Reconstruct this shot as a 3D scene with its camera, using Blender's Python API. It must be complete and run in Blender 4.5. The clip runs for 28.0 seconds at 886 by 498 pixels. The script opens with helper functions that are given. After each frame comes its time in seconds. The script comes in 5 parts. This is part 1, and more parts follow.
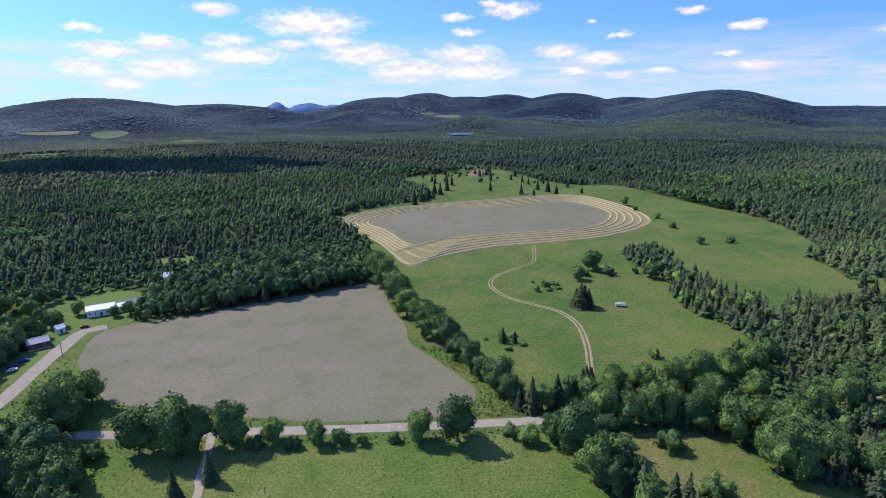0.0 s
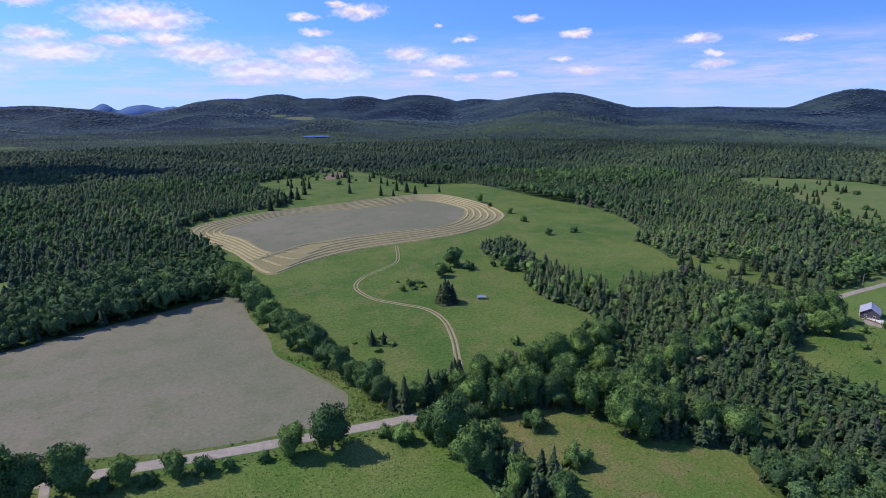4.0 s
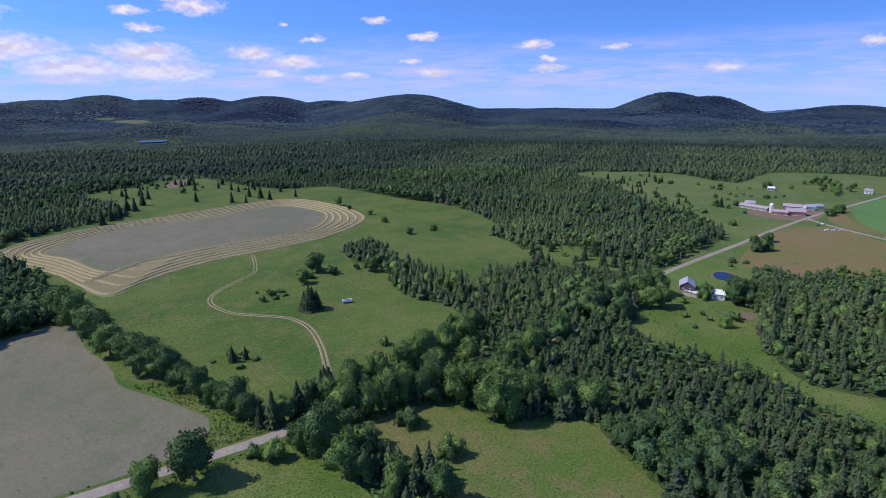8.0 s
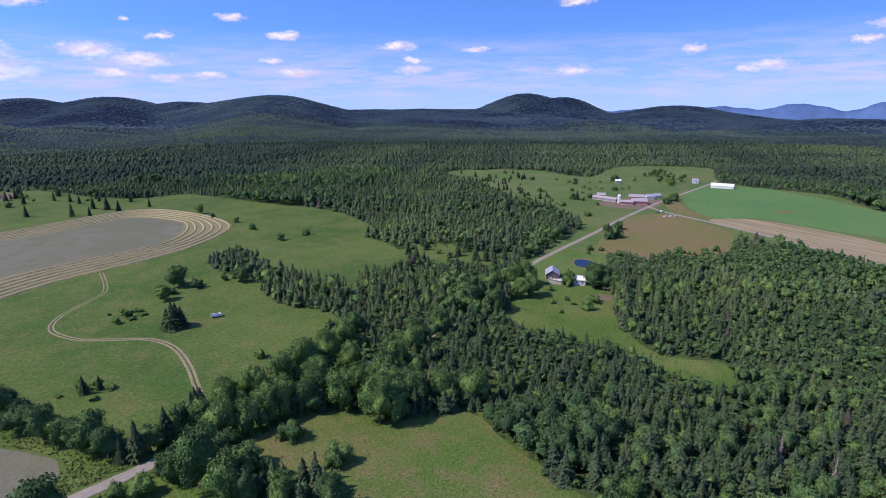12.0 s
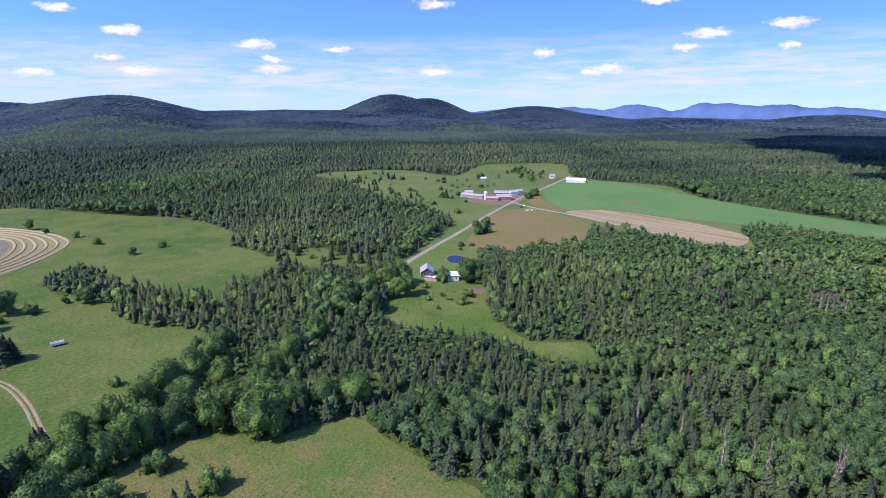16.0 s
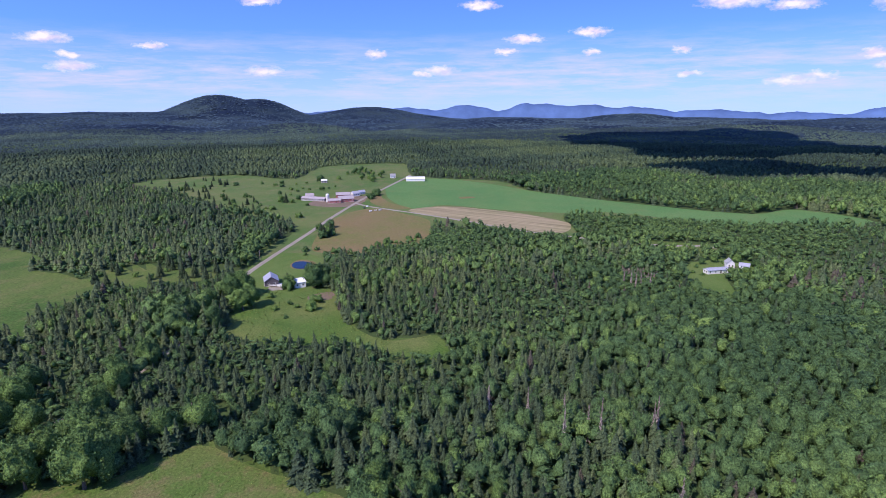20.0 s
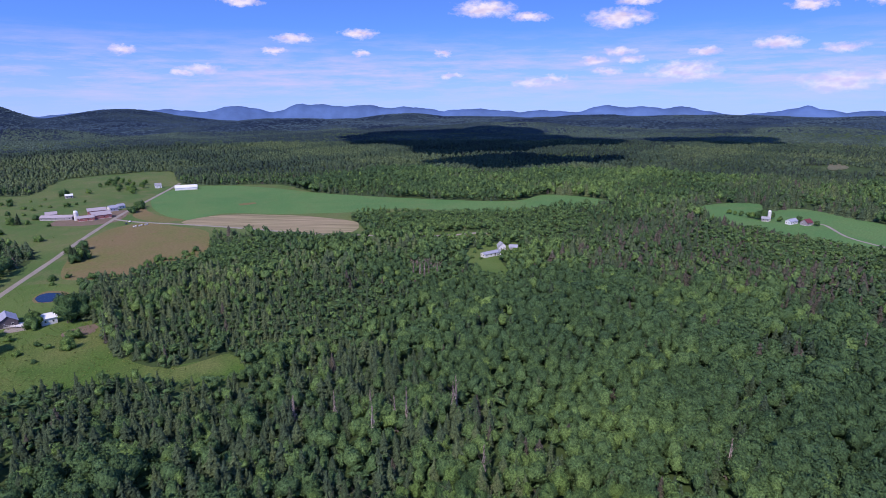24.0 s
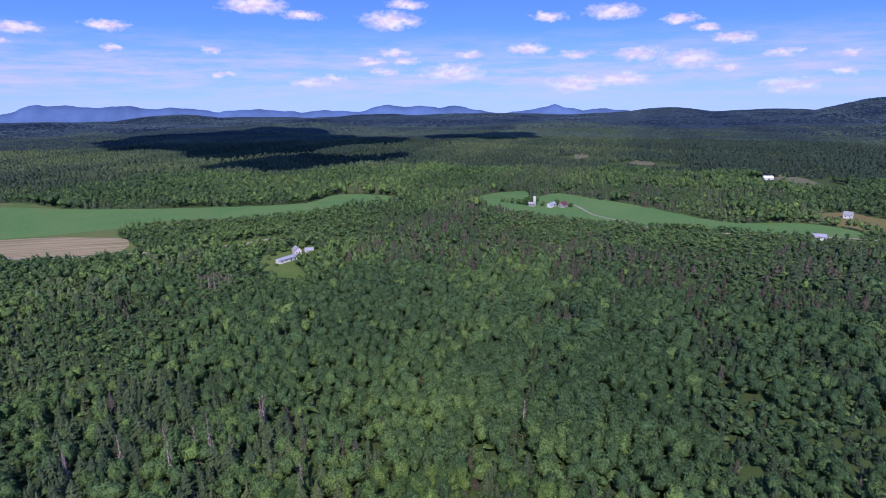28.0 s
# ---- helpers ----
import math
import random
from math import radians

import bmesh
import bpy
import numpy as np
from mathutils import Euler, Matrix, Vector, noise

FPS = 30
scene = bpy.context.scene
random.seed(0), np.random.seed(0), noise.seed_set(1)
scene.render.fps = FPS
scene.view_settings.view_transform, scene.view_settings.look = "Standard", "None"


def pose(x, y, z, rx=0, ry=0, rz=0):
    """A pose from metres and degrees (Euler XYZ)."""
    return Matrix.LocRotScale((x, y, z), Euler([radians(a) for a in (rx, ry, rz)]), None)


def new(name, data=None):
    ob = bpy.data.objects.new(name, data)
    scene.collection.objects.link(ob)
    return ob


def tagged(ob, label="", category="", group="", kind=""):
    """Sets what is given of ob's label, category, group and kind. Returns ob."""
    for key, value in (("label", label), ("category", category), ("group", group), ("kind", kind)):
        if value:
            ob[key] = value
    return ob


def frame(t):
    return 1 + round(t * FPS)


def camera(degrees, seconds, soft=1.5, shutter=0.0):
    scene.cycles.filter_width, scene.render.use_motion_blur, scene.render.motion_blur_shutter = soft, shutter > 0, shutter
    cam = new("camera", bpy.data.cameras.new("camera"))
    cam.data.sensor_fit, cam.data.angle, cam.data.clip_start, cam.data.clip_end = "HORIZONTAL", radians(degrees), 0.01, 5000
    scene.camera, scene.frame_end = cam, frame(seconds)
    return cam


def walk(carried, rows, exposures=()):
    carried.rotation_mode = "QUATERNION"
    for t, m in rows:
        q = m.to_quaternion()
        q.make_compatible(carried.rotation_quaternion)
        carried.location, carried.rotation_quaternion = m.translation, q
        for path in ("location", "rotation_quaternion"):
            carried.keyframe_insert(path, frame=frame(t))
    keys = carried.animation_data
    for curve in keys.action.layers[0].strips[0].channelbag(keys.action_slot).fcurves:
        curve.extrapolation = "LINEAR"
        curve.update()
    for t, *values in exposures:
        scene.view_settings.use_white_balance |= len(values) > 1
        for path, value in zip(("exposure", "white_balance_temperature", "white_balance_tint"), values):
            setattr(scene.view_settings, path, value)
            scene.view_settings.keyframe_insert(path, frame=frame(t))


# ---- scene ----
import mathutils

# ---------------------------------------------------------------- camera
EYE = 120.0
cam = camera(77.04, 28.0, soft=0.7)
# seconds, heading (left positive), tilt, lean, in degrees
TURN = [
    (0.0, -0.00, -15.07, -0.53), (0.5, -2.60, -15.06, -0.53), (1.0, -4.69, -15.05, -0.54), (1.5, -6.53, -15.04, -0.55),
    (2.0, -8.00, -15.02, -0.54), (2.5, -9.23, -15.01, -0.52), (3.0, -10.67, -15.02, -0.50), (3.5, -12.45, -15.02, -0.45),
    (5.5, -20.83, -15.03, -0.42), (6.0, -22.56, -15.02, -0.37), (6.5, -24.24, -15.01, -0.38), (7.0, -25.88, -15.00, -0.38),
    (7.5, -27.66, -14.99, -0.38), (8.0, -29.07, -14.97, -0.38), (8.5, -30.40, -14.95, -0.37), (9.0, -32.15, -14.94, -0.38),
    (9.5, -33.89, -14.96, -0.37), (10.0, -35.09, -14.97, -0.37), (10.5, -36.74, -14.97, -0.36), (11.0, -38.84, -14.97, -0.36),
    (11.5, -40.71, -14.95, -0.38), (12.0, -42.25, -14.95, -0.37), (12.5, -43.55, -14.94, -0.36), (14.5, -50.28, -14.93, -0.34),
    (15.0, -52.17, -14.92, -0.33), (15.5, -53.93, -14.94, -0.32), (16.0, -55.59, -14.95, -0.28), (16.5, -57.47, -14.95, -0.27),
    (17.0, -59.48, -14.95, -0.26), (17.5, -62.01, -14.94, -0.25), (18.0, -64.64, -14.94, -0.22), (18.5, -66.99, -14.95, -0.21),
    (19.0, -68.97, -14.95, -0.24), (19.5, -70.29, -14.95, -0.27), (20.0, -71.85, -14.95, -0.31), (20.5, -74.57, -14.95, -0.33),
    (21.0, -77.54, -14.96, -0.36), (21.5, -80.30, -14.99, -0.39), (23.5, -91.22, -15.02, -0.42), (24.0, -93.89, -15.04, -0.43),
    (24.5, -96.44, -15.04, -0.43), (25.0, -99.06, -15.04, -0.42), (25.5, -101.56, -15.06, -0.42), (26.0, -104.36, -15.08, -0.43),
    (26.5, -106.95, -15.13, -0.46), (27.0, -109.36, -15.16, -0.47), (27.5, -112.21, -15.20, -0.50), (28.0, -115.31, -15.21, -0.51),
]


def hover(yaw, tilt, lean):
    m = pose(0, 0, 0, 0, 0, yaw) @ pose(0, 0, 0, 90 + tilt) @ pose(0, 0, 0, 0, 0, lean)
    return Matrix.Translation((0, 0, EYE)) @ m


walk(cam, [(t, hover(a, b, c)) for t, a, b, c in TURN], exposures=[
    (0.0, 0.50, 6850, 14), (3.0, 0.30, 6750, 14), (6.0, 0.06, 6650, 14), (10.0, 0.09, 6650, 16), (12.0, 0.20, 6750, 18), (15.0, 0.53, 6700, 21),
    (17.0, 0.68, 6650, 23), (19.0, 0.58, 6600, 23), (21.0, 0.18, 6500, 23), (24.0, 0.09, 6380, 25), (28.0, 0.13, 6320, 27)])

# ---------------------------------------------------------------- sky and sun
SUN_FROM = Vector((-0.88, 0.475, 0)).normalized()   # compass side the sun stands on
SUN_ELEV = radians(47)
to_sun = Vector((SUN_FROM.x * math.cos(SUN_ELEV), SUN_FROM.y * math.cos(SUN_ELEV), math.sin(SUN_ELEV)))


class Nodes:
    """A thin wrapper that makes node trees readable."""

    def __init__(self, tree):
        self.tree = tree
        tree.nodes.clear()

    def add(self, kind, props=None, **ins):
        n = self.tree.nodes.new(kind)
        for k, v in (props or {}).items():
            setattr(n, k, v)
        for k, v in ins.items():
            self.put(n, k.replace("_", " "), v)
        return n

    def put(self, n, key, v):
        sock = n.inputs[int(key[1:])] if key[0] == "i" and key[1:].isdigit() else n.inputs[key]
        if isinstance(v, bpy.types.NodeSocket):
            self.tree.links.new(v, sock)
        elif isinstance(v, bpy.types.Node):
            self.tree.links.new(v.outputs[0], sock)
        else:
            sock.default_value = v

    def math(self, op, a, b=0.0, clamp=False):
        return self.add("ShaderNodeMath", {"operation": op, "use_clamp": clamp}, i0=a, i1=b).outputs[0]

    def vec(self, op, a, b=(0, 0, 0)):
        return self.add("ShaderNodeVectorMath", {"operation": op}, i0=a, i1=b).outputs[0]

    def mix(self, f, a, b):
        n = self.add("ShaderNodeMix", {"data_type": "RGBA"})
        for s, v in ((n.inputs[0], f), (n.inputs[6], a), (n.inputs[7], b)):
            if isinstance(v, bpy.types.NodeSocket):
                self.tree.links.new(v, s)
            else:
                s.default_value = v if not isinstance(v, tuple) or len(v) == 4 else (*v, 1)
        return n.outputs[2]

    def noise(self, vec, scale, detail=4.0, rough=0.55):
        return self.add("ShaderNodeTexNoise", None, Vector=vec, Scale=scale, Detail=detail, Roughness=rough).outputs[0]

    def ramp(self, f, stops):
        n = self.add("ShaderNodeValToRGB", None, Fac=f)
        e = n.color_ramp.elements
        while len(e) < len(stops):
            e.new(0.5)
        for el, (p, c) in zip(e, stops):
            el.position, el.color = p, (*c, 1) if len(c) == 3 else c
        return n.outputs[0]

    def span(self, v, a, b, c=0.0, d=1.0):
        return self.add("ShaderNodeMapRange", {"clamp": True}, i0=v, i1=a, i2=b, i3=c, i4=d).outputs[0]


# fair-weather clouds: bearing (left positive), height, half width, in degrees
CLOUDS = [(31.0, 6.0, 1.6), (29.5, 4.3, 2.9), (25.5, 5.0, 2.5), (20.7, 7.9, 2.2), (25.4, 2.9, 3.9), (18.7, 4.0, 3.8), (12.2, 6.9, 5.4), (10.3, 5.3, 2.6),
          (14.3, 5.0, 2.0), (7.3, 4.2, 4.3), (-2.4, 4.1, 4.0), (-1.4, 7.5, 1.6), (-2.5, 6.2, 1.6), (-4.7, 8.7, 1.2), (-6.6, 8.1, 2.7), (-17.0, 5.6, 1.2),
          (-14.1, 6.8, 0.7), (-22.8, 7.4, 1.4), (-27.4, 5.9, 1.7), (-11.2, 4.3, 2.4), (-15.0, 3.6, 2.6), (-20.6, 2.4, 1.5), (-26.0, 3.6, 1.1), (-28.2, 2.6, 1.7),
          (-3.5, 2.6, 4.6), (3.1, 2.8, 4.6), (31.2, 2.9, 3.0), (28.8, 1.5, 2.4), (19.9, 5.3, 2.3), (-12.9, 2.5, 1.6), (-17.2, 2.1, 1.1)]
CLOUDS += [(-38.0, 5.1, 1.9), (-39.3, 3.8, 1.1), (-39.6, 2.9, 1.9), (-45.6, 4.7, 1.2), (-54.9, 8.8, 1.9), (-75.6, 8.6, 1.8), (-65.5, 4.3, 1.2), (-79.9, 5.6, 1.9),
           (-78.1, 4.5, 1.0), (-85.8, 6.1, 1.8), (-86.2, 4.4, 1.0), (-94.1, 4.4, 1.0), (-98.0, 8.2, 3.0), (-102.3, 7.5, 2.0), (-69.9, 2.5, 1.1), (-71.6, 2.9, 1.8),
           (-54.9, 2.8, 1.7), (-94.6, 2.2, 1.1), (-102.4, 1.5, 1.9), (-104.9, 1.9, 1.1)]
CLOUDS += [(-110.4, 7.1, 3.1), (-112.0, 8.5, 2.1), (-125.5, 7.3, 1.7), (-131.4, 7.5, 2.6), (-137.2, 6.6, 1.8), (-139.4, 5.8, 1.2), (-141.7, 4.9, 1.8), (-133.9, 3.8, 2.3),
           (-138.2, 3.2, 2.8), (-141.5, 2.4, 1.1), (-145.4, 3.5, 1.6), (-118.0, 4.0, 1.4), (-123.7, 4.4, 2.1), (-128.3, 3.8, 1.7), (-108.4, 3.5, 1.2), (-110.7, 4.2, 1.5),
           (-111.9, 3.4, 1.4), (-150.0, 3.3, 0.9), (-150.2, 1.8, 1.0), (-109.7, 2.5, 1.4), (-116.4, 2.3, 3.3), (-128.4, 1.2, 3.1), (-132.5, 1.6, 2.5), (-146.4, 0.8, 2.4)]


def make_world():
    world = bpy.data.worlds.new("summer_sky")
    scene.world = world
    world.use_nodes = True
    n = Nodes(world.node_tree)
    co = n.add("ShaderNodeTexCoord").outputs["Generated"]
    sep = n.add("ShaderNodeSeparateXYZ", None, i0=co)
    x, y, z = sep.outputs
    # the air clears quickly above the haze line
    up = n.math("ADD", n.math("MULTIPLY", z, 1.8), 0.16)
    sky_dir = n.add("ShaderNodeCombineXYZ", None, X=x, Y=y, Z=up)
    sky = n.add("ShaderNodeTexSky", {"sky_type": "NISHITA", "sun_disc": False, "sun_elevation": SUN_ELEV,
                                     "sun_rotation": math.atan2(SUN_FROM.x, SUN_FROM.y), "altitude": 400.0,
                                     "air_density": 1.0, "dust_density": 0.6, "ozone_density": 2.0}, Vector=sky_dir)
    # small fair-weather cumulus, each at its own bearing and height
    spot = n.add("ShaderNodeMapping", None, Vector=co, Scale=(42.0, 42.0, 80.0)).outputs[0]
    az = n.math("MULTIPLY", n.math("ARCTAN2", n.math("MULTIPLY", x, -1.0), y), 57.2958)
    el = n.math("MULTIPLY", n.math("ARCSINE", z), 57.2958)
    at = n.add("ShaderNodeCombineXYZ", None, X=az, Y=el, Z=0.0)
    warp = n.add("ShaderNodeTexNoise", None, Vector=spot, Scale=1.0, Detail=5.0, Roughness=0.62).outputs["Color"]
    moved = n.add("ShaderNodeVectorMath", {"operation": "MULTIPLY_ADD"}, i0=n.vec("SUBTRACT", warp, (0.5, 0.5, 0.5)), i1=(2.8, 1.1, 0.0), i2=at).outputs[0]
    rim = 9.0
    for bearing, height, half in CLOUDS:
        tall = 0.14 + (0.17 if half < 2.2 else 0.23) * half
        q = n.add("ShaderNodeVectorMath", {"operation": "MULTIPLY_ADD"}, i0=moved, i1=(1 / half, 1 / tall, 0.0), i2=(-bearing / half, -height / tall, 0.0)).outputs[0]
        rim = n.math("MINIMUM", n.add("ShaderNodeVectorMath", {"operation": "LENGTH"}, i0=q).outputs["Value"], rim)
    fine = n.noise(spot, 2.3, 4.0, 0.6)
    body = n.span(n.math("ADD", rim, n.math("MULTIPLY", n.math("SUBTRACT", fine, 0.5), 0.9)), 1.10, 0.30)
    body = n.math("MULTIPLY", body, n.span(el, 0.0, 6.0, 0.62, 0.95))
    # overhead, out of the low belt, the same cumulus goes on in a level layer
    den = n.math("MAXIMUM", n.math("ADD", z, 0.25), 0.1)
    layer = n.add("ShaderNodeCombineXYZ", None, X=n.math("DIVIDE", x, den), Y=n.math("DIVIDE", y, den), Z=0.0)
    high = n.math("MULTIPLY", n.span(n.noise(layer, 2.7, 6.0, 0.55), 0.60, 0.68), n.span(z, 0.24, 0.34))
    body = n.math("MAXIMUM", body, high)
    shade = n.span(n.math("SUBTRACT", n.noise(spot, 0.9, 2.0, 0.5), n.noise(n.vec("ADD", spot, (0.0, 0.0, 0.5)), 0.9, 2.0, 0.5)), -0.12, 0.10)
    white = n.mix(shade, (4.3, 4.0, 5.1), (5.6, 5.35, 5.7))
    haze = n.span(z, 0.11, -0.035, 0.05, 0.85)
    clear = n.mix(1.0, sky.outputs[0], (0.52, 0.96, 1.68))
    clear.node.blend_type = "MULTIPLY"
    hazed = n.mix(haze, clear, (2.7, 3.45, 5.8))
    # thin veils of cloud low over the hills
    veil_at = n.add("ShaderNodeMapping", None, Vector=co, Scale=(7.0, 7.0, 60.0)).outputs[0]
    veil = n.math("MULTIPLY", n.span(n.noise(veil_at, 1.0, 6.0, 0.66), 0.42, 0.70, 0.0, 0.72), n.math("MULTIPLY", n.span(z, -0.02, 0.03), n.span(z, 0.115, 0.045)))
    hazed = n.mix(veil, hazed, (4.2, 3.95, 5.3))
    both = n.mix(body, hazed, white)
    bg = n.add("ShaderNodeBackground", None, Color=both, Strength=0.15)
    n.add("ShaderNodeOutputWorld", None, Surface=bg)


make_world()
sun_data = bpy.data.lights.new("sun", "SUN")
sun_data.energy, sun_data.angle, sun_data.color = 3.85, radians(0.53), (1.0, 0.95, 0.87)
sun = new("sun", sun_data)
sun.matrix_world = Matrix.Translation((0, 0, 400)) @ to_sun.to_track_quat("Z", "Y").to_matrix().to_4x4()


# ---------------------------------------------------------------- materials
def material(name):
    m = bpy.data.materials.new(name)
    m.use_nodes = True
    return m, Nodes(m.node_tree)


def finish(n, color, rough=0.9, bump=None, height=0.1, metal=0.0, spec=0.3):
    b = n.add("ShaderNodeBsdfPrincipled", None, Base_Color=color, Roughness=rough, Metallic=metal)
    b.inputs["Specular IOR Level"].default_value = spec
    if bump is not None:
        k = n.add("ShaderNodeBump", None, Strength=0.7, Distance=height, Height=bump)
        n.put(b, "Normal", k)
    n.add("ShaderNodeOutputMaterial", None, Surface=b)


def where(n):
    return n.add("ShaderNodeNewGeometry").outputs["Position"]


def turf(name, a, b, c, patch=0.02, fine=1.2, stretch=None, height=0.25, rough=0.75, speck=0.3):
    """Grass or stubble: two tones in wide patches, a third in fine tufts."""
    m, n = material(name)
    p = where(n)
    if stretch:
        q = n.add("ShaderNodeMapping", {"vector_type": "TEXTURE"}, Vector=p, Rotation=(0, 0, radians(stretch[0])), Scale=(stretch[1], 1, 1)).outputs[0]
    else:
        q = p
    wide = n.noise(p, patch, 6.0, 0.62)
    mid = n.noise(q, patch * 5, 6.0, 0.7)
    tuft = n.noise(q, fine, 4.0, 0.75)
    col = n.mix(n.span(wide, 0.40, 0.60), a, b)
    col = n.mix(n.span(mid, 0.48, 0.70, 0.0, rough), col, c)
    dark = n.span(tuft, 0.3, 0.66, 1 - speck, 1 + speck * 0.8)
    col = n.add("ShaderNodeVectorMath", {"operation": "SCALE"}, i0=col, Scale=dark).outputs[0]
    finish(n, col, 0.95, n.math("ADD", n.math("MULTIPLY", mid, 0.4), tuft), height, spec=0.1)
    return m


GRASS = turf("pasture_grass", (0.055, 0.108, 0.024), (0.096, 0.136, 0.035), (0.150, 0.140, 0.058), 0.012, 0.55, rough=0.75, speck=0.38)
MEADOW = turf("rough_meadow", (0.076, 0.140, 0.028), (0.136, 0.162, 0.050), (0.058, 0.114, 0.025), 0.0167, 1.0, height=0.5, speck=0.5)
GRAZED = turf("grazed_farm_grass", (0.078, 0.136, 0.038), (0.118, 0.152, 0.050), (0.162, 0.150, 0.072), 0.0093, 0.7, rough=0.8, speck=0.3)
DRYMEADOW = turf("browning_meadow", (0.080, 0.138, 0.030), (0.134, 0.150, 0.050), (0.185, 0.142, 0.072), 0.02, 1.0, height=0.5, rough=0.9, speck=0.45)
MOWN = turf("mown_field", (0.146, 0.146, 0.098), (0.180, 0.164, 0.120), (0.120, 0.134, 0.078), 0.012, 0.6, height=0.006, rough=0.9, speck=0.17)
HAYCUT = turf("cut_hay_stubble", (0.205, 0.182, 0.092), (0.235, 0.205, 0.105), (0.175, 0.165, 0.08), 0.0133, 0.7, height=0.05, speck=0.2)
HAYROW = turf("hay_windrow", (0.30, 0.255, 0.14), (0.33, 0.285, 0.16), (0.24, 0.21, 0.11), 0.0333, 1.5)
TALL = turf("tall_brown_grass", (0.185, 0.142, 0.066), (0.150, 0.146, 0.052), (0.205, 0.140, 0.074), 0.011, 0.5, speck=0.25)
FARGREEN = turf("far_green_field", (0.075, 0.108, 0.055), (0.095, 0.122, 0.062), (0.11, 0.12, 0.07), 0.0067, 0.5)
PALE = turf("pale_far_grass", (0.15, 0.145, 0.085), (0.115, 0.130, 0.065), (0.17, 0.15, 0.10), 0.0067, 0.5)
CROP = turf("green_crop", (0.082, 0.180, 0.058), (0.102, 0.198, 0.064), (0.130, 0.190, 0.068), 0.0067, 0.6)
STUBBLE = turf("stubble_strip", (0.29, 0.235, 0.14), (0.25, 0.215, 0.118), (0.33, 0.265, 0.17), 0.0133, 0.20, (78, 40), speck=0.42)
LAWN = turf("lawn", (0.085, 0.145, 0.035), (0.11, 0.165, 0.045), (0.13, 0.16, 0.055), 0.02)
FLOOR = turf("forest_floor", (0.046, 0.078, 0.026), (0.058, 0.092, 0.030), (0.054, 0.062, 0.026), 0.0133)
GRAVEL = turf("gravel_road", (0.292, 0.256, 0.216), (0.252, 0.220, 0.188), (0.332, 0.296, 0.248), 0.05, 0.5, height=0.01, speck=0.12)
DIRT = turf("dirt_track", (0.29, 0.225, 0.155), (0.25, 0.20, 0.13), (0.17, 0.17, 0.08), 0.0667, 1.5, height=0.05)
BARE = turf("bare_earth", (0.20, 0.14, 0.11), (0.17, 0.125, 0.095), (0.13, 0.13, 0.06), 0.0333, 1.0)


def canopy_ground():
    """Far wooded ground, whose single crowns are too small to stand apart; its blue is haze kept in the colour."""
    m, n = material("distant_hazed_woods")
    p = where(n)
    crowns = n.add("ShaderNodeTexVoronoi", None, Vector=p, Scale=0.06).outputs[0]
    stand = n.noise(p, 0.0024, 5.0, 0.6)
    # stand tones, all pulled toward blue to paint in the distance haze
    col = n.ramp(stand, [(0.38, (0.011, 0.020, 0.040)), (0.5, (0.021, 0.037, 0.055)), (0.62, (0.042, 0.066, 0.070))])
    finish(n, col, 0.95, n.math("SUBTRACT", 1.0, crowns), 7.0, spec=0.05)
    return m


WOODED = canopy_ground()


def leaves(name, dark, mid, light, by_object, sick=None, through_light=0.10, spray=1.5):
    """Foliage: a tone for each tree, a little for each leaf spray, and a noise 1 / spray metres wide that scales the
    tone and drives the bump.
    """
    m, n = material(name)
    sick = sick or light
    if by_object:
        own = n.add("ShaderNodeObjectInfo").outputs["Random"]
    else:
        own = n.add("ShaderNodeAttribute", {"attribute_name": "tint"}).outputs["Fac"]
    geo = n.add("ShaderNodeNewGeometry")
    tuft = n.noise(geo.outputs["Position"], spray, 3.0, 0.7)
    k = 0.35 if by_object else 0.22
    f = n.math("ADD", n.math("MULTIPLY", own, 1 - k), n.math("MULTIPLY", geo.outputs["Random Per Island"], k))
    col = n.ramp(f, [(0.0, dark), (0.42, mid), (0.80, light), (0.95, sick)])
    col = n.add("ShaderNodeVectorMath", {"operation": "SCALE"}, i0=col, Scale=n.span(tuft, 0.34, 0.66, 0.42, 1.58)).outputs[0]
    bump = n.add("ShaderNodeBump", None, Strength=1.0, Distance=0.75 / spray, Height=tuft)
    d = n.add("ShaderNodeBsdfPrincipled", None, Base_Color=col, Roughness=0.8, Normal=bump)
    d.inputs["Specular IOR Level"].default_value = 0.1
    t = n.add("ShaderNodeBsdfTranslucent", None, Color=col)
    s = n.add("ShaderNodeMixShader", None, Fac=through_light, i1=d, i2=t)
    n.add("ShaderNodeOutputMaterial", None, Surface=s)
    return m


BROAD = ((0.047, 0.092, 0.042), (0.083, 0.148, 0.055), (0.150, 0.240, 0.068))
CONIF = ((0.041, 0.066, 0.040), (0.068, 0.102, 0.052), (0.122, 0.160, 0.068))
OWN_BROAD = ((0.040, 0.080, 0.036), (0.072, 0.136, 0.048), (0.132, 0.216, 0.058))
# blue shift of these six palettes is distance haze put into leaf colour
MID_HAZE_BROAD = ((0.030, 0.051, 0.038), (0.049, 0.079, 0.047), (0.090, 0.126, 0.058))
MID_HAZE_CONIF = ((0.021, 0.033, 0.032), (0.034, 0.051, 0.041), (0.056, 0.078, 0.052))
RIM_HAZE_BROAD = ((0.026, 0.044, 0.048), (0.041, 0.067, 0.060), (0.070, 0.104, 0.074))
RIM_HAZE_CONIF = ((0.020, 0.033, 0.042), (0.031, 0.049, 0.053), (0.051, 0.076, 0.065))
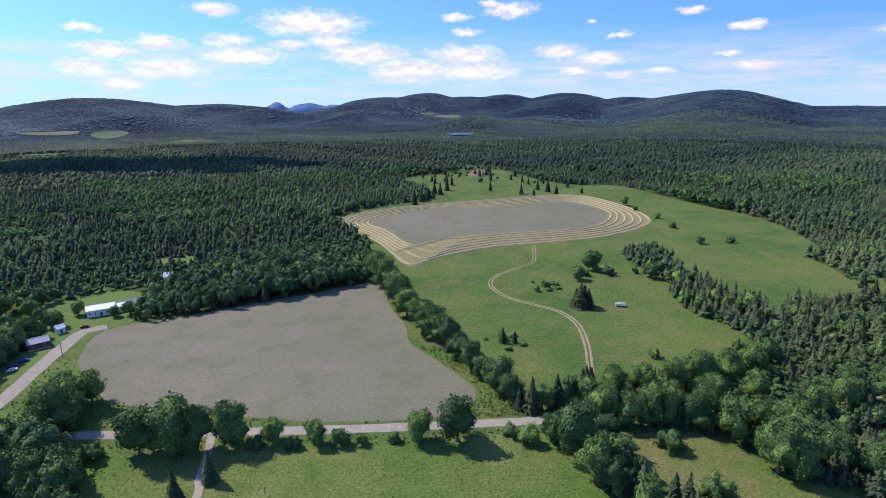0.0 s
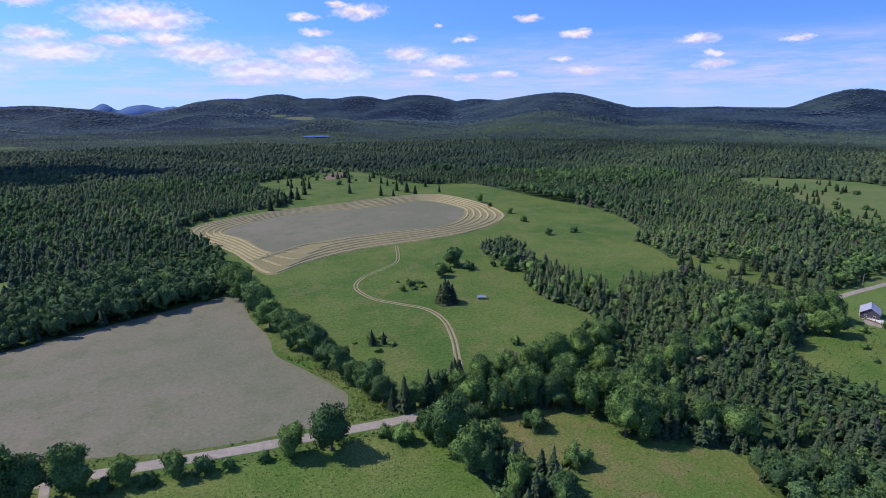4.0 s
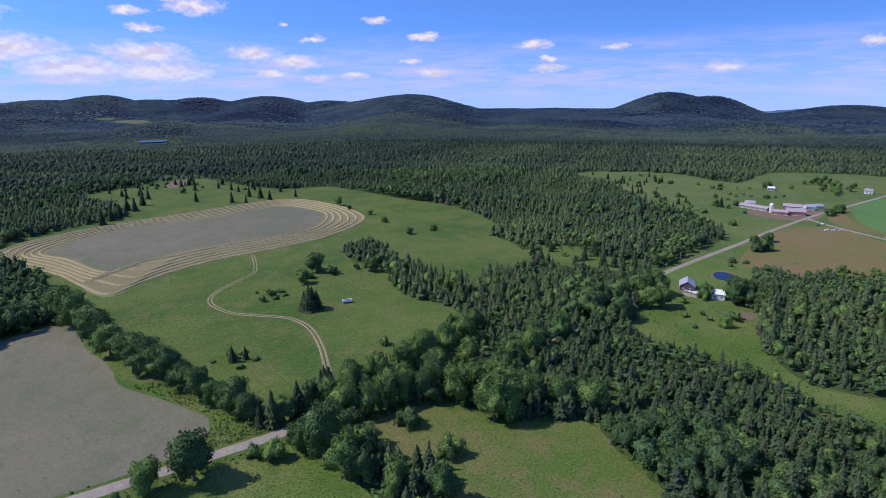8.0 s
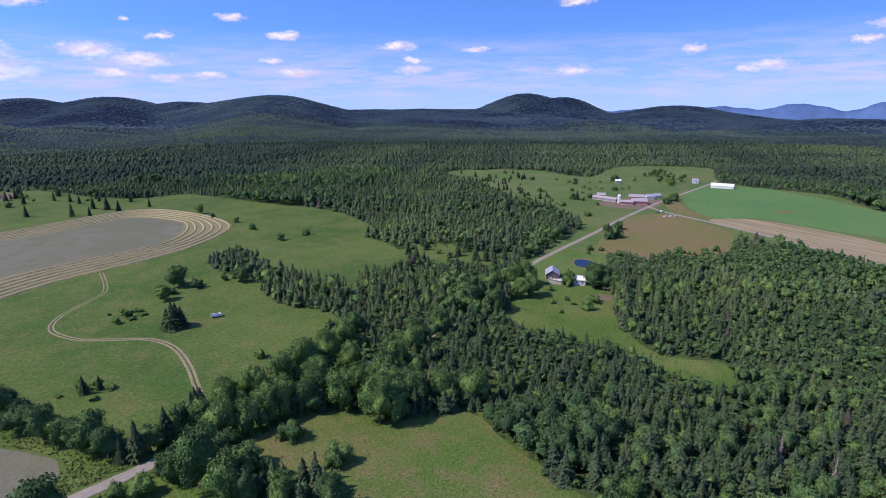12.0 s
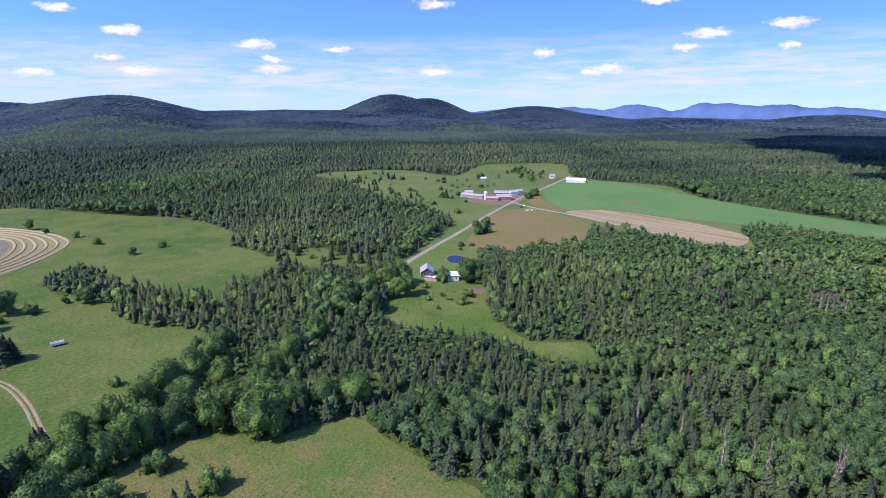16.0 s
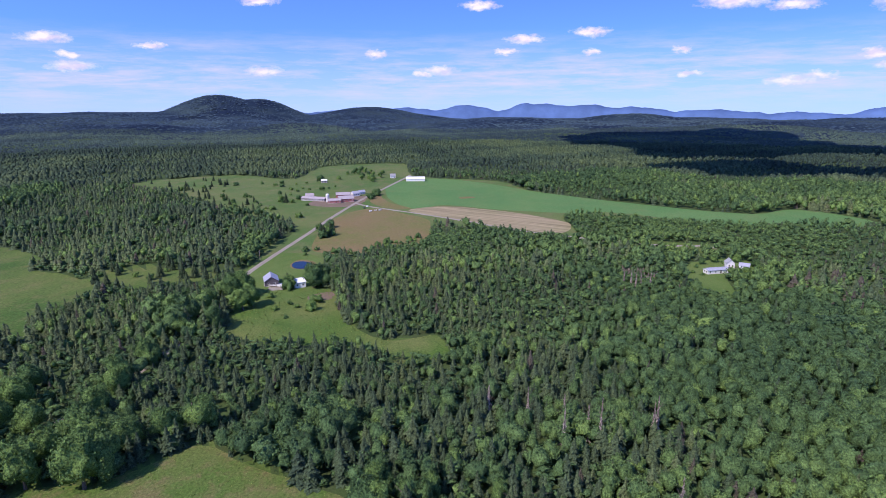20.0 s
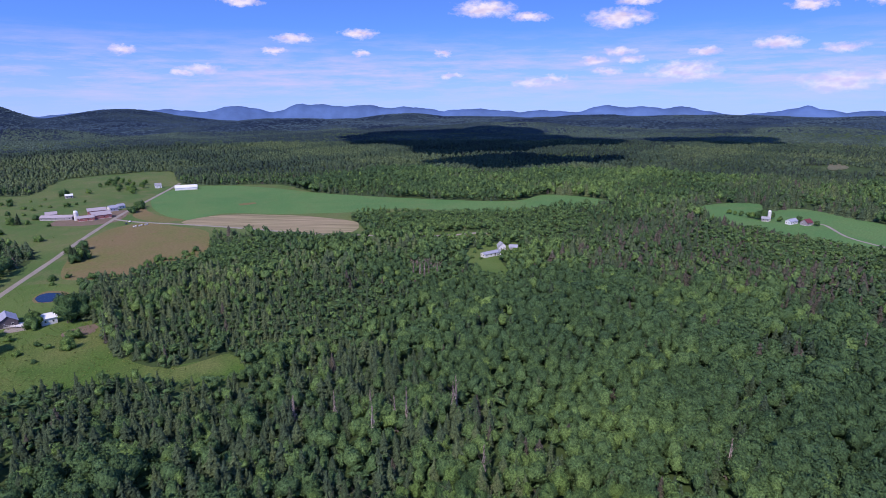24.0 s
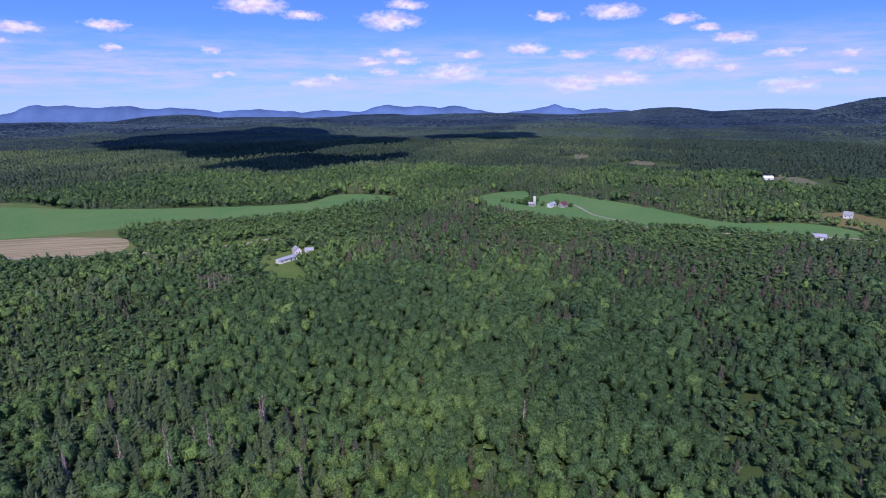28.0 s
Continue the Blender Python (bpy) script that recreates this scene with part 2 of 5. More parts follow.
FAR_HAZE_BROAD = ((0.026, 0.047, 0.072), (0.040, 0.067, 0.090), (0.064, 0.098, 0.104))
FAR_HAZE_CONIF = ((0.021, 0.037, 0.063), (0.032, 0.053, 0.078), (0.052, 0.080, 0.092))
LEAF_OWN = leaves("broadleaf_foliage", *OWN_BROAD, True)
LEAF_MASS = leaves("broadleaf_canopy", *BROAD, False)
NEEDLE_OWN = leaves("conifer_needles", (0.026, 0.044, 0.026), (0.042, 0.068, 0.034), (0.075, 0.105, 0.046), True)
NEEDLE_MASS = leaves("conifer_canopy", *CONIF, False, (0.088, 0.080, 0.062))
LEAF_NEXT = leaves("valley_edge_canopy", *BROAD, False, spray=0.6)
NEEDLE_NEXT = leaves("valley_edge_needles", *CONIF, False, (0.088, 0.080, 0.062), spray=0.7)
# canopies with painted haze, bluest on the far slopes
FAR_LEAF = leaves("far_hazed_broadleaf_canopy", *FAR_HAZE_BROAD, False, None, 0.05, 0.14)
FAR_NEEDLE = leaves("far_hazed_conifer_canopy", *FAR_HAZE_CONIF, False, None, 0.05, 0.14)
RIM_LEAF = leaves("hill_foot_hazed_broadleaf_canopy", *RIM_HAZE_BROAD, False, None, 0.08, 0.2)
RIM_NEEDLE = leaves("hill_foot_hazed_conifer_canopy", *RIM_HAZE_CONIF, False, None, 0.08, 0.2)
MID_LEAF = leaves("valley_hazed_broadleaf_canopy", *MID_HAZE_BROAD, False, None, 0.1, 0.3)
MID_NEEDLE = leaves("valley_hazed_conifer_canopy", *MID_HAZE_CONIF, False, None, 0.1, 0.3)
DEAD_MASS = leaves("dead_needles", (0.19, 0.15, 0.13), (0.25, 0.205, 0.18), (0.31, 0.26, 0.23), True)


def plain(name, base, rough=0.7, var=0.25, scale=2.0, metal=0.0, spec=0.4):
    m, n = material(name)
    p = where(n)
    k = n.span(n.noise(p, scale, 5.0, 0.65), 0.3, 0.7, 1 - var, 1 + var)
    col = n.add("ShaderNodeVectorMath", {"operation": "SCALE"}, i0=(*base,), Scale=k).outputs[0]
    finish(n, col, rough, n.noise(p, scale * 6, 3.0), 0.01, metal, spec)
    return m


BARK = plain("bark", (0.13, 0.10, 0.08), 0.9, 0.4)
GREYWOOD = plain("weathered_dead_wood", (0.30, 0.26, 0.23), 0.9, 0.35)
WHITE = plain("white_clapboard", (0.70, 0.69, 0.70), 0.65, 0.12)
METALROOF = plain("pale_metal_roof", (0.78, 0.78, 0.79), 0.4, 0.05, 0.6, 0.0)
PINKROOF = plain("weathered_pinkish_roof", (0.36, 0.31, 0.33), 0.65, 0.25)
GREYROOF = plain("grey_shingle_roof", (0.30, 0.30, 0.32), 0.85, 0.15)
BLUEROOF = plain("blue_grey_metal_roof", (0.34, 0.34, 0.41), 0.5, 0.12, 0.6, 0.0)
REDWALL = plain("faded_red_boards", (0.36, 0.13, 0.12), 0.8, 0.3)
DARKWALL = plain("dark_stained_boards", (0.09, 0.07, 0.06), 0.8, 0.3)
REDROOF = plain("dark_red_roof", (0.17, 0.04, 0.045), 0.6, 0.2)
# the shade on the lone house's front is put into this wall colour
SHADEWALL = plain("shaded_grey_siding", (0.11, 0.095, 0.11), 0.8, 0.2)
DULLWALL = plain("brown_grey_siding", (0.30, 0.27, 0.28), 0.8, 0.15)
CONCRETE = plain("pale_concrete", (0.62, 0.59, 0.56), 0.8, 0.12)
GLASS = plain("dark_window_glass", (0.03, 0.035, 0.045), 0.08, 0.1, 1.0, 0.0, 0.8)

RUBBER = plain("tyre_rubber", (0.02, 0.02, 0.02), 0.9)


def water(name, base, rough):
    m, n = material(name)
    p = where(n)
    finish(n, (*base, 1), rough, n.noise(p, 0.8, 3.0), 0.05, spec=0.5)
    return m


WATER = water("still_water", (0.006, 0.010, 0.022), 0.04)
# the lake's sky reflection is put into its blue base colour
LAKE = water("rippled_sky_blue_lake", (0.03, 0.075, 0.22), 0.45)


def ridge_haze_blue(name, base):
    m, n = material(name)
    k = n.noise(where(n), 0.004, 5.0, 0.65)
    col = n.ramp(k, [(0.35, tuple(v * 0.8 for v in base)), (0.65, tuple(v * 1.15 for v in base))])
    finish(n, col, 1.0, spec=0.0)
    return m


# the blue is distance haze mixed into the mountains' own colour
FAR_HAZE_BLUE = ridge_haze_blue("far_hazed_mountains", (0.088, 0.152, 0.30))


# ---------------------------------------------------------------- small builders
def part(name, bm, mat, parent=None, label=""):
    me = bpy.data.meshes.new(name)
    bm.to_mesh(me)
    bm.free()
    me.materials.append(mat)
    ob = new(name, me)
    if parent:
        ob.parent = parent
    return tagged(ob, label)


def tri_mesh(name, verts, tris, mat, tint=None, smooth=False):
    me = bpy.data.meshes.new(name)
    nv, nf = len(verts), len(tris)
    me.vertices.add(nv)
    me.vertices.foreach_set("co", np.asarray(verts, np.float32).ravel())
    me.loops.add(nf * 3)
    me.loops.foreach_set("vertex_index", np.asarray(tris, np.int32).ravel())
    me.polygons.add(nf)
    me.polygons.foreach_set("loop_start", np.arange(0, nf * 3, 3, dtype=np.int32))
    if smooth:
        me.polygons.foreach_set("use_smooth", np.ones(nf, bool))
    if tint is not None:
        at = me.attributes.new("tint", "FLOAT", "POINT")
        at.data.foreach_set("value", np.asarray(tint, np.float32))
    me.update()
    me.materials.append(mat)
    return me


def curve_through(pts, per=6, closed=True):
    """A smooth plan line through a few corners."""
    p = np.array(pts, float)
    n = len(p)
    out = []
    for i in range(n if closed else n - 1):
        a, b, c, d = (p[(i + k) % n] if closed else p[min(max(i + k, 0), n - 1)] for k in (-1, 0, 1, 2))
        for s in np.arange(per) / per:
            out.append(0.5 * (2 * b + (c - a) * s + (2 * a - 5 * b + 4 * c - d) * s * s + (3 * b - a - 3 * c + d) * s ** 3))
    if not closed:
        out.append(p[-1])
    return np.array(out)


def inside(px, py, poly):
    hit = np.zeros(len(px), bool)
    x0, y0 = poly[:, 0], poly[:, 1]
    x1, y1 = np.roll(x0, -1), np.roll(y0, -1)
    for a, b, c, d in zip(x0, y0, x1, y1):
        if b != d:
            hit ^= ((b > py) != (d > py)) & (px < (c - a) * (py - b) / (d - b) + a)
    return hit


def near_line(px, py, line, width):
    best = np.full(len(px), 1e9)
    for a, b in zip(line[:-1], line[1:]):
        d = b - a
        s = np.clip(((px - a[0]) * d[0] + (py - a[1]) * d[1]) / max(d @ d, 1e-9), 0, 1)
        best = np.minimum(best, np.hypot(px - a[0] - s * d[0], py - a[1] - s * d[1]))
    return best < width


# ---------------------------------------------------------------- the land
# hills: bearing (left positive), distance, top, half width in degrees, half depth
HILLS = [(31, 4650, 153, 9, 1050), (22, 4500, 123, 7, 900), (6.2, 4500, 159, 5.5, 1050), (1.5, 4350, 171, 5, 900), (-2.5, 4350, 153, 5, 900), (-6, 4350, 163.5, 4.6, 900),
         (-12.3, 4350, 174, 5.2, 1050), (-18, 4350, 135, 6, 900), (-25, 3750, 168, 7.5, 1200), (-34, 3750, 81, 9, 1050), (-43, 4050, 78, 9, 1050), (-50.8, 4500, 174, 4.4, 750),
         (-54.2, 4500, 156, 3.1, 600), (-64, 4350, 90, 4, 750), (-137.6, 4500, 45, 3.2, 750), (-145.5, 4500, 45, 5, 750), (-153.5, 4350, 114, 4.2, 750), (-166, 4200, 135, 10, 900),
         (48, 4500, 105, 10, 1050), (70, 4500, 135, 14, 1050)]
HILLS += [(-14, 2850, 33, 12, 495), (-38, 2625, 27, 11, 450), (14, 2925, 24, 10, 450), (-95, 3450, 15, 12, 450), (-118, 3000, 18, 9, 450), (-76, 3150, 21, 8, 450),
          (8, 3150, 67.5, 4, 300), (-3, 2550, 42, 4, 240), (-9, 3450, 82.5, 3.5, 300), (-20, 3000, 63, 4, 270), (-29, 2400, 39, 4, 225), (-33, 3150, 57, 3.5, 270),
          (-44, 2850, 42, 4, 240), (-48, 3600, 69, 3, 270), (-58, 2700, 27, 4, 225), (28, 3000, 60, 5, 300), (18, 3600, 78, 4, 300), (-70, 2550, 12, 5, 225),
          (-84, 2850, 18, 5, 240), (-90, 3900, 33, 4, 300)]
HILLS += [(-103, 2550, 15, 5, 225), (-108, 3750, 27, 4, 300), (-123, 4200, 30, 2.5, 300), (-127, 2550, 15, 5, 225), (-146, 2850, 22.5, 5, 300)]


def smooth01(v, a, b):
    t = np.clip((v - a) / (b - a), 0, 1)
    return t * t * (3 - 2 * t)


def land(x, y):
    x, y = np.asarray(x, float), np.asarray(y, float)
    r = np.hypot(x, y)
    az = np.degrees(np.arctan2(-x, y))
    out = np.zeros_like(r)
    for a, d, top, w, s in HILLS:
        da = (az - a + 180) % 360 - 180
        out = np.maximum(out, top * np.exp(-(da / w) ** 2 / 1.4) * np.exp(-((r - d) / s) ** 2))
    roll = (np.sin(x / 260 + 1.3) * np.sin(y / 316 - 0.7) * 13 + np.sin(x / 145 - y / 196) * 6
            + np.sin((x + y) / 92 + 2) * np.sin((x - y) / 110) * 3.3)
    return out * smooth01(r, 1350, 2400) + (roll - 12) * smooth01(r, 1425, 2550) - 39 * smooth01(r, 3450, 7050) - 54 * smooth01(r, 4400, 6600)


def make_ground():
    """One sheet out to the skyline, in rings that widen with distance."""
    rings = np.concatenate([np.linspace(0, 1350, 46)[1:], np.linspace(1350, 4960, 132)[1:]])
    steps = 320
    a = np.linspace(0, 2 * np.pi, steps, endpoint=False)
    x = np.concatenate([[0], np.outer(rings, np.cos(a)).ravel()])
    y = np.concatenate([[0], np.outer(rings, np.sin(a)).ravel()])
    verts = np.stack([x, y, land(x, y)], 1)
    k = np.arange(steps)
    tris = [np.stack([np.zeros(steps, int), 1 + k, 1 + (k + 1) % steps], 1)]
    for i in range(len(rings) - 1):
        p, q = 1 + i * steps, 1 + (i + 1) * steps
        k2 = (k + 1) % steps
        tris += [np.stack([p + k, q + k, q + k2], 1), np.stack([p + k, q + k2, p + k2], 1)]
    tris = np.concatenate(tris)
    me = tri_mesh("ground", verts, tris, GRASS, smooth=True)
    me.materials.append(FLOOR)
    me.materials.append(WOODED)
    c = verts[tris].mean(1)
    r = np.hypot(c[:, 0], c[:, 1])
    wood = wooded(c[:, 0], c[:, 1])
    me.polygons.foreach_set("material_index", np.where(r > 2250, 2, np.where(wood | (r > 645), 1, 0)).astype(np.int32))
    me.update()
    tagged(new("ground", me), "rolling green and wooded countryside reaching the hills", "ground", kind="structure")


# ---------------------------------------------------------------- plan of fields, clearings and roads
MOWN_EDGE = curve_through([(-184.5, 282), (-148.5, 301.5), (-87, 337.5), (-45, 357), (-33, 316.5), (-21, 285), (-18, 264), (-7.5, 247.5), (9, 223.5),
                           (13.5, 211.5), (10.5, 201), (-1.5, 193.5), (-49.5, 190.5), (-129, 204), (-151.5, 217.5), (-175.5, 244.5)], 4)
HAY_EDGE = curve_through([(-108, 564), (-54, 630), (46.5, 672), (160.5, 708), (204, 645), (211.5, 550.5), (162, 492), (105, 466.5), (45, 450),
                          (-1.5, 421.5), (-27, 399), (-55.5, 468)], 8)
HAY_CORE = curve_through([(-70.5, 556.5), (-15, 615), (76.5, 634.5), (144, 660), (175.5, 607.5), (169.5, 565.5), (139.5, 522), (99, 510), (61.5, 502.5),
                          (7.5, 486), (-24, 462), (-51, 516)], 8)
PASTURE = curve_through([(-115.5, 579), (-55.5, 651), (-9, 696), (-60, 862.5), (-3, 927), (87, 981), (151.5, 837), (198, 789), (250.5, 774),
                         (292.5, 634.5), (324, 550.5), (310.5, 445.5), (282, 420), (279, 376.5), (264, 327), (243, 315), (201, 304.5),
                         (186, 285), (162, 264), (148.5, 255), (133.5, 241.5), (106.5, 229.5), (75, 222), (64.5, 217.5), (33, 199.5), (-18, 240),
                         (-45, 348), (-66, 468)], 4)
MEADOW_A = curve_through([(-148.5, 177), (-111, 175.5), (-39, 177), (36, 183), (40.5, 174), (49.5, 157.5), (51, 147), (49.5, 120), (15, 60), (-94.5, 90),
                          (-114, 148.5)], 4)
MEADOW_B = curve_through([(64.5, 177), (84, 181.5), (102, 177), (114, 154.5), (138, 141), (139.5, 129), (135, 114), (133.5, 94.5), (123, 67.5), (69, 90),
                          (76.5, 136.5), (69, 159)], 4)
MEADOW_C = curve_through([(226.5, 198), (265.5, 217.5), (292.5, 214.5), (307.5, 178.5), (276, 156), (253.5, 133.5), (244.5, 108), (258, 88.5), (235.5, 76.5),
                          (228, 100.5), (231, 118.5), (225, 166.5), (220.5, 187.5)], 4)
FARMLAND = curve_through([(651, 714), (783, 630), (766.5, 499.5), (933, 541.5), (1023, 415.5), (858, 333), (835.5, 187.5), (759, 126), (717, 61.5),
                          (678, -24), (663, -132), (703.5, -184.5), (661.5, -240), (624, -229.5), (609, -160.5), (597, -93), (603, 52.5), (543, 45),
                          (496.5, 39), (502.5, 109.5), (517.5, 178.5), (448.5, 162), (396, 198), (378, 217.5), (336, 210), (306, 208.5), (300, 240),
                          (393, 285), (450, 297), (498, 361.5), (499.5, 429), (582, 549)], 3)
CROP_EDGE = curve_through([(763.5, 331.5), (834, 291), (808.5, 199.5), (738, 93), (679.5, -49.5), (663, -132), (703.5, -184.5), (661.5, -240), (624, -229.5),
                           (609, -160.5), (598.5, -93), (628.5, 6), (612, 54), (610.5, 135), (619.5, 201), (588, 228), (646.5, 285)], 4)
STUBBLE_EDGE = curve_through([(576, 229.5), (610.5, 198), (601.5, 123), (570, 61.5), (547.5, 46.5), (513, 54), (519, 97.5), (550.5, 175.5)], 5)
TALL_EDGE = curve_through([(507, 286.5), (558, 285), (576, 267), (558, 228), (535.5, 192), (492, 174), (448.5, 160.5), (399, 195), (387, 235.5), (420, 258)], 4)
LAWN_C = curve_through([(429, -45), (450, -60), (462, -82), (455, -97), (431, -99), (418, -90), (411, -73), (376, -73), (363, -68), (374, -53), (398, -46)], 4)
CROP_D = curve_through([(612, -346.5), (615, -409.5), (571.5, -393), (577.5, -438), (526.5, -453), (466.5, -466.5), (364.5, -477), (325.5, -537),
                        (280.5, -547.5), (270, -520.5), (301.5, -484.5), (360, -427.5), (393, -393), (415.5, -366), (457.5, -342), (504, -318), (555, -307.5)], 4)
TALL_D = curve_through([(346.5, -580.5), (336, -628.5), (298.5, -625.5), (255, -660), (225, -585), (280.5, -556.5), (312, -561)], 4)
LAWN_A = curve_through([(-255, 294), (-229.5, 336), (-217.5, 346.5), (-186, 340.5), (-175.5, 298.5), (-186, 280.5), (-190.5, 247.5), (-187.5, 210), (-202.5, 210),
                        (-210, 240), (-214.5, 264), (-226.5, 277.5)], 3)
LAWN_A2 = curve_through([(-229.5, 405), (-205.5, 432), (-177, 447), (-195, 408)], 4)
BELT = curve_through([(138, 415.5), (159, 442.5), (174, 441), (174, 396), (175.5, 345), (183, 300), (177, 277.5), (157.5, 268.5), (154.5, 282), (144, 297),
                      (141, 322.5), (150, 354), (147, 378)], 4)
YARD_B = curve_through([(306, 250.5), (367.5, 268.5), (379.5, 237), (349.5, 204), (310.5, 189), (297, 180), (261, 214.5), (253.5, 222)], 4)
VERGE_A = curve_through([(-198, 192), (-189, 240), (-175.5, 244.5), (-129, 204), (-108, 184.5), (-156, 178.5), (-192, 177)], 3)
GLADE = curve_through([(261, 331.5), (288, 357), (315, 346.5), (316.5, 307.5), (331.5, 280.5), (321, 265.5), (294, 258), (271.5, 264), (265.5, 297)], 4)
ROAD = curve_through([(-300, 174), (-177, 181.5), (-120, 183), (-39, 185.2), (13.5, 188.2), (40.5, 190.5), (105, 198), (180, 207), (241.5, 220.5), (280.5, 237),
                      (315, 252), (369, 264), (447, 279), (517.5, 294), (622.5, 312), (690, 319.5), (825, 334.5), (867, 340.5)], 6, False)
LANE_A = curve_through([(-183, 181.5), (-184.5, 207), (-189, 232.5), (-193.5, 261), (-195, 279), (-186, 286.5)], 6, False)
SPUR = curve_through([(-72, 105), (-78, 148.5), (-81, 157.5), (-84, 172.5), (-87, 183)], 5, False)
LANE_F = curve_through([(600, 307.5), (583.5, 277.5), (562.5, 213), (538.5, 150), (514.5, 96), (501, 39)], 6, False)
LANE_C = curve_through([(501, 39), (493.5, 0), (492, -30), (495, -48), (499.5, -64.5), (496.5, -78)], 5, False)
LANE_D = curve_through([(510, -393), (498, -403.5), (450, -388.5), (409.5, -393), (378, -396), (354, -411), (327, -441), (307.5, -463.5), (276, -508.5), (255, -528)], 6, False)
TRACK = curve_through([(61.5, 201), (64.5, 216), (67.5, 234), (72, 258), (73.5, 283.5), (67.5, 303), (52.5, 316.5), (39, 330), (31.5, 352.5), (37.5, 372),
                       (54, 390), (69, 408), (76.5, 454.5)], 6, False)
POND_EDGE = curve_through([(348.9, 235), (356.5, 236.5), (360, 231.6), (356.6, 222.5), (348, 218.6), (342.5, 221.8), (342, 228.4)], 4)
VERGE_B = curve_through([(-156, 178.5), (-135, 213), (-90, 204), (-49.5, 196.5), (0, 199.5), (21, 211.5), (37.5, 196.5), (40.5, 183), (-45, 174)], 3)
HEDGE_STRIP = curve_through([(-12, 258), (-3, 243), (10.5, 223.5), (15, 211.5), (12, 201), (0, 194.2), (15, 192.8), (36, 196.5), (27, 211.5), (15, 229.5), (0, 255)], 4)
OPEN = [MOWN_EDGE, HAY_EDGE, PASTURE, MEADOW_A, MEADOW_B, MEADOW_C, FARMLAND, CROP_EDGE, LAWN_C, CROP_D, TALL_D, LAWN_A, LAWN_A2, YARD_B, VERGE_A, VERGE_B, GLADE]
# far clearings: centre, half sizes, turn, colour
FAR_PATCHES = [(-1560, 2268, 120, 39, 4, "pale"), (-1320, 2257.5, 63, 93, 20, "lush"), (-802.5, 1797, 75, 39, 10, "lush"), (-978, 1366.5, 67.5, 24, 10, "lush"),
               (42, 3247.5, 82.5, 72, 0, "pale"), (-82.5, 3360, 45, 60, 0, "lush"), (507, -798, 63, 27, -28, "pale"), (781.5, -780, 51, 21, -40, "pale"),
               (393, -574.5, 22.5, 10.5, 30, "bare"), (930, -757.5, 60, 15, -40, "pale"), (388.5, 150, 7.5, 3.8, -30, "pale")]


def wooded(x, y):
    x, y = np.asarray(x, float), np.asarray(y, float)
    clear = np.zeros(len(x), bool)
    for p in OPEN:
        near = (x > p[:, 0].min()) & (x < p[:, 0].max()) & (y > p[:, 1].min()) & (y < p[:, 1].max())
        clear[near] |= inside(x[near], y[near], p)
    near = np.hypot(x, y) < 1350
    for line, w in ((ROAD[:37], 7.5), (ROAD[37:58], 2.4), (ROAD[58:], 7.5), (LANE_A, 13.5), (SPUR, 6), (LANE_F, 7.5), (LANE_C, 13), (LANE_D, 4.5)):
        clear[near] |= near_line(x[near], y[near], line, w)
    for cx, cy, rx, ry, turn, _ in FAR_PATCHES:
        c, s = math.cos(radians(turn)), math.sin(radians(turn))
        d = math.hypot(cx, cy)
        if d > 705:         # the near rim stays open enough to look in
            cx, cy, rx, ry = cx * (1 - 38 / d), cy * (1 - 38 / d), rx, ry + 38
        dx, dy = x - cx, y - cy
        clear |= ((dx * c + dy * s) / rx) ** 2 + ((dy * c - dx * s) / ry) ** 2 < 1
    clear |= (np.hypot((x - 72) / 52, (y - 2095) / 95) < 1)
    clear &= ~inside(x, y, BELT)
    clear |= np.hypot(x, y) < 60
    return ~clear


make_ground()


def field(name, edge, mat, z, label, category="field"):
    rng = random.Random(len(name))
    rim = [Vector((px + rng.uniform(-.5, .5), py + rng.uniform(-.5, .5))) for px, py in edge]
    n = len(rim)
    verts, _, faces, *_ = mathutils.geometry.delaunay_2d_cdt(rim, [(k, (k + 1) % n) for k in range(n)], [list(range(n))], 1, 0.01)
    bm = bmesh.new()
    vs = [bm.verts.new((v.x, v.y, z)) for v in verts]
    for f in faces:
        q = bm.faces.new([vs[k] for k in f])
        q.normal_update()
        if q.normal.z < 0:
            q.normal_flip()
    return tagged(part(name, bm, mat), label, category, kind="structure")


field("pasture", PASTURE, GRASS, 0.02, "bright green rolling pasture beyond the hedgerow")
field("mown_field", MOWN_EDGE, MOWN, 0.05, "pale mown field bordered by woods and hedgerow")
field("hay_field", HAY_EDGE, HAYCUT, 0.05, "hay field raked into golden windrows")
field("hay_field", HAY_CORE, MOWN, 0.09, "grey-green cut middle of the hay field")
field("meadow", MEADOW_A, MEADOW, 0.03, "rough green meadow below the gravel road")
field("meadow", MEADOW_B, DRYMEADOW, 0.03, "rough meadow with browning grass inside the woods")
field("meadow", MEADOW_C, MEADOW, 0.03, "sunny clearing below the lone house")
field("farmland", FARMLAND, GRAZED, 0.02, "green grazing land round the dairy farm")
field("crop_field", CROP_EDGE, CROP, 0.05, "vivid green crop field along the woods")
field("stubble_field", STUBBLE_EDGE, STUBBLE, 0.10, "striped tan stubble strip beside the crop")
field("brown_field", TALL_EDGE, TALL, 0.05, "brown field of tall grass by the road")
field("lawn", LAWN_C, LAWN, 0.04, "small lawn round the hidden homestead")
field("crop_field", CROP_D, CROP, 0.05, "vivid green field round the far farm")
field("brown_field", TALL_D, TALL, 0.05, "tan field beyond the far farm")
field("lawn", LAWN_A, LAWN, 0.015, "green lawn beside the white farmhouse")
field("lawn", LAWN_A2, LAWN, 0.03, "small yellow-green clearing in the woods")


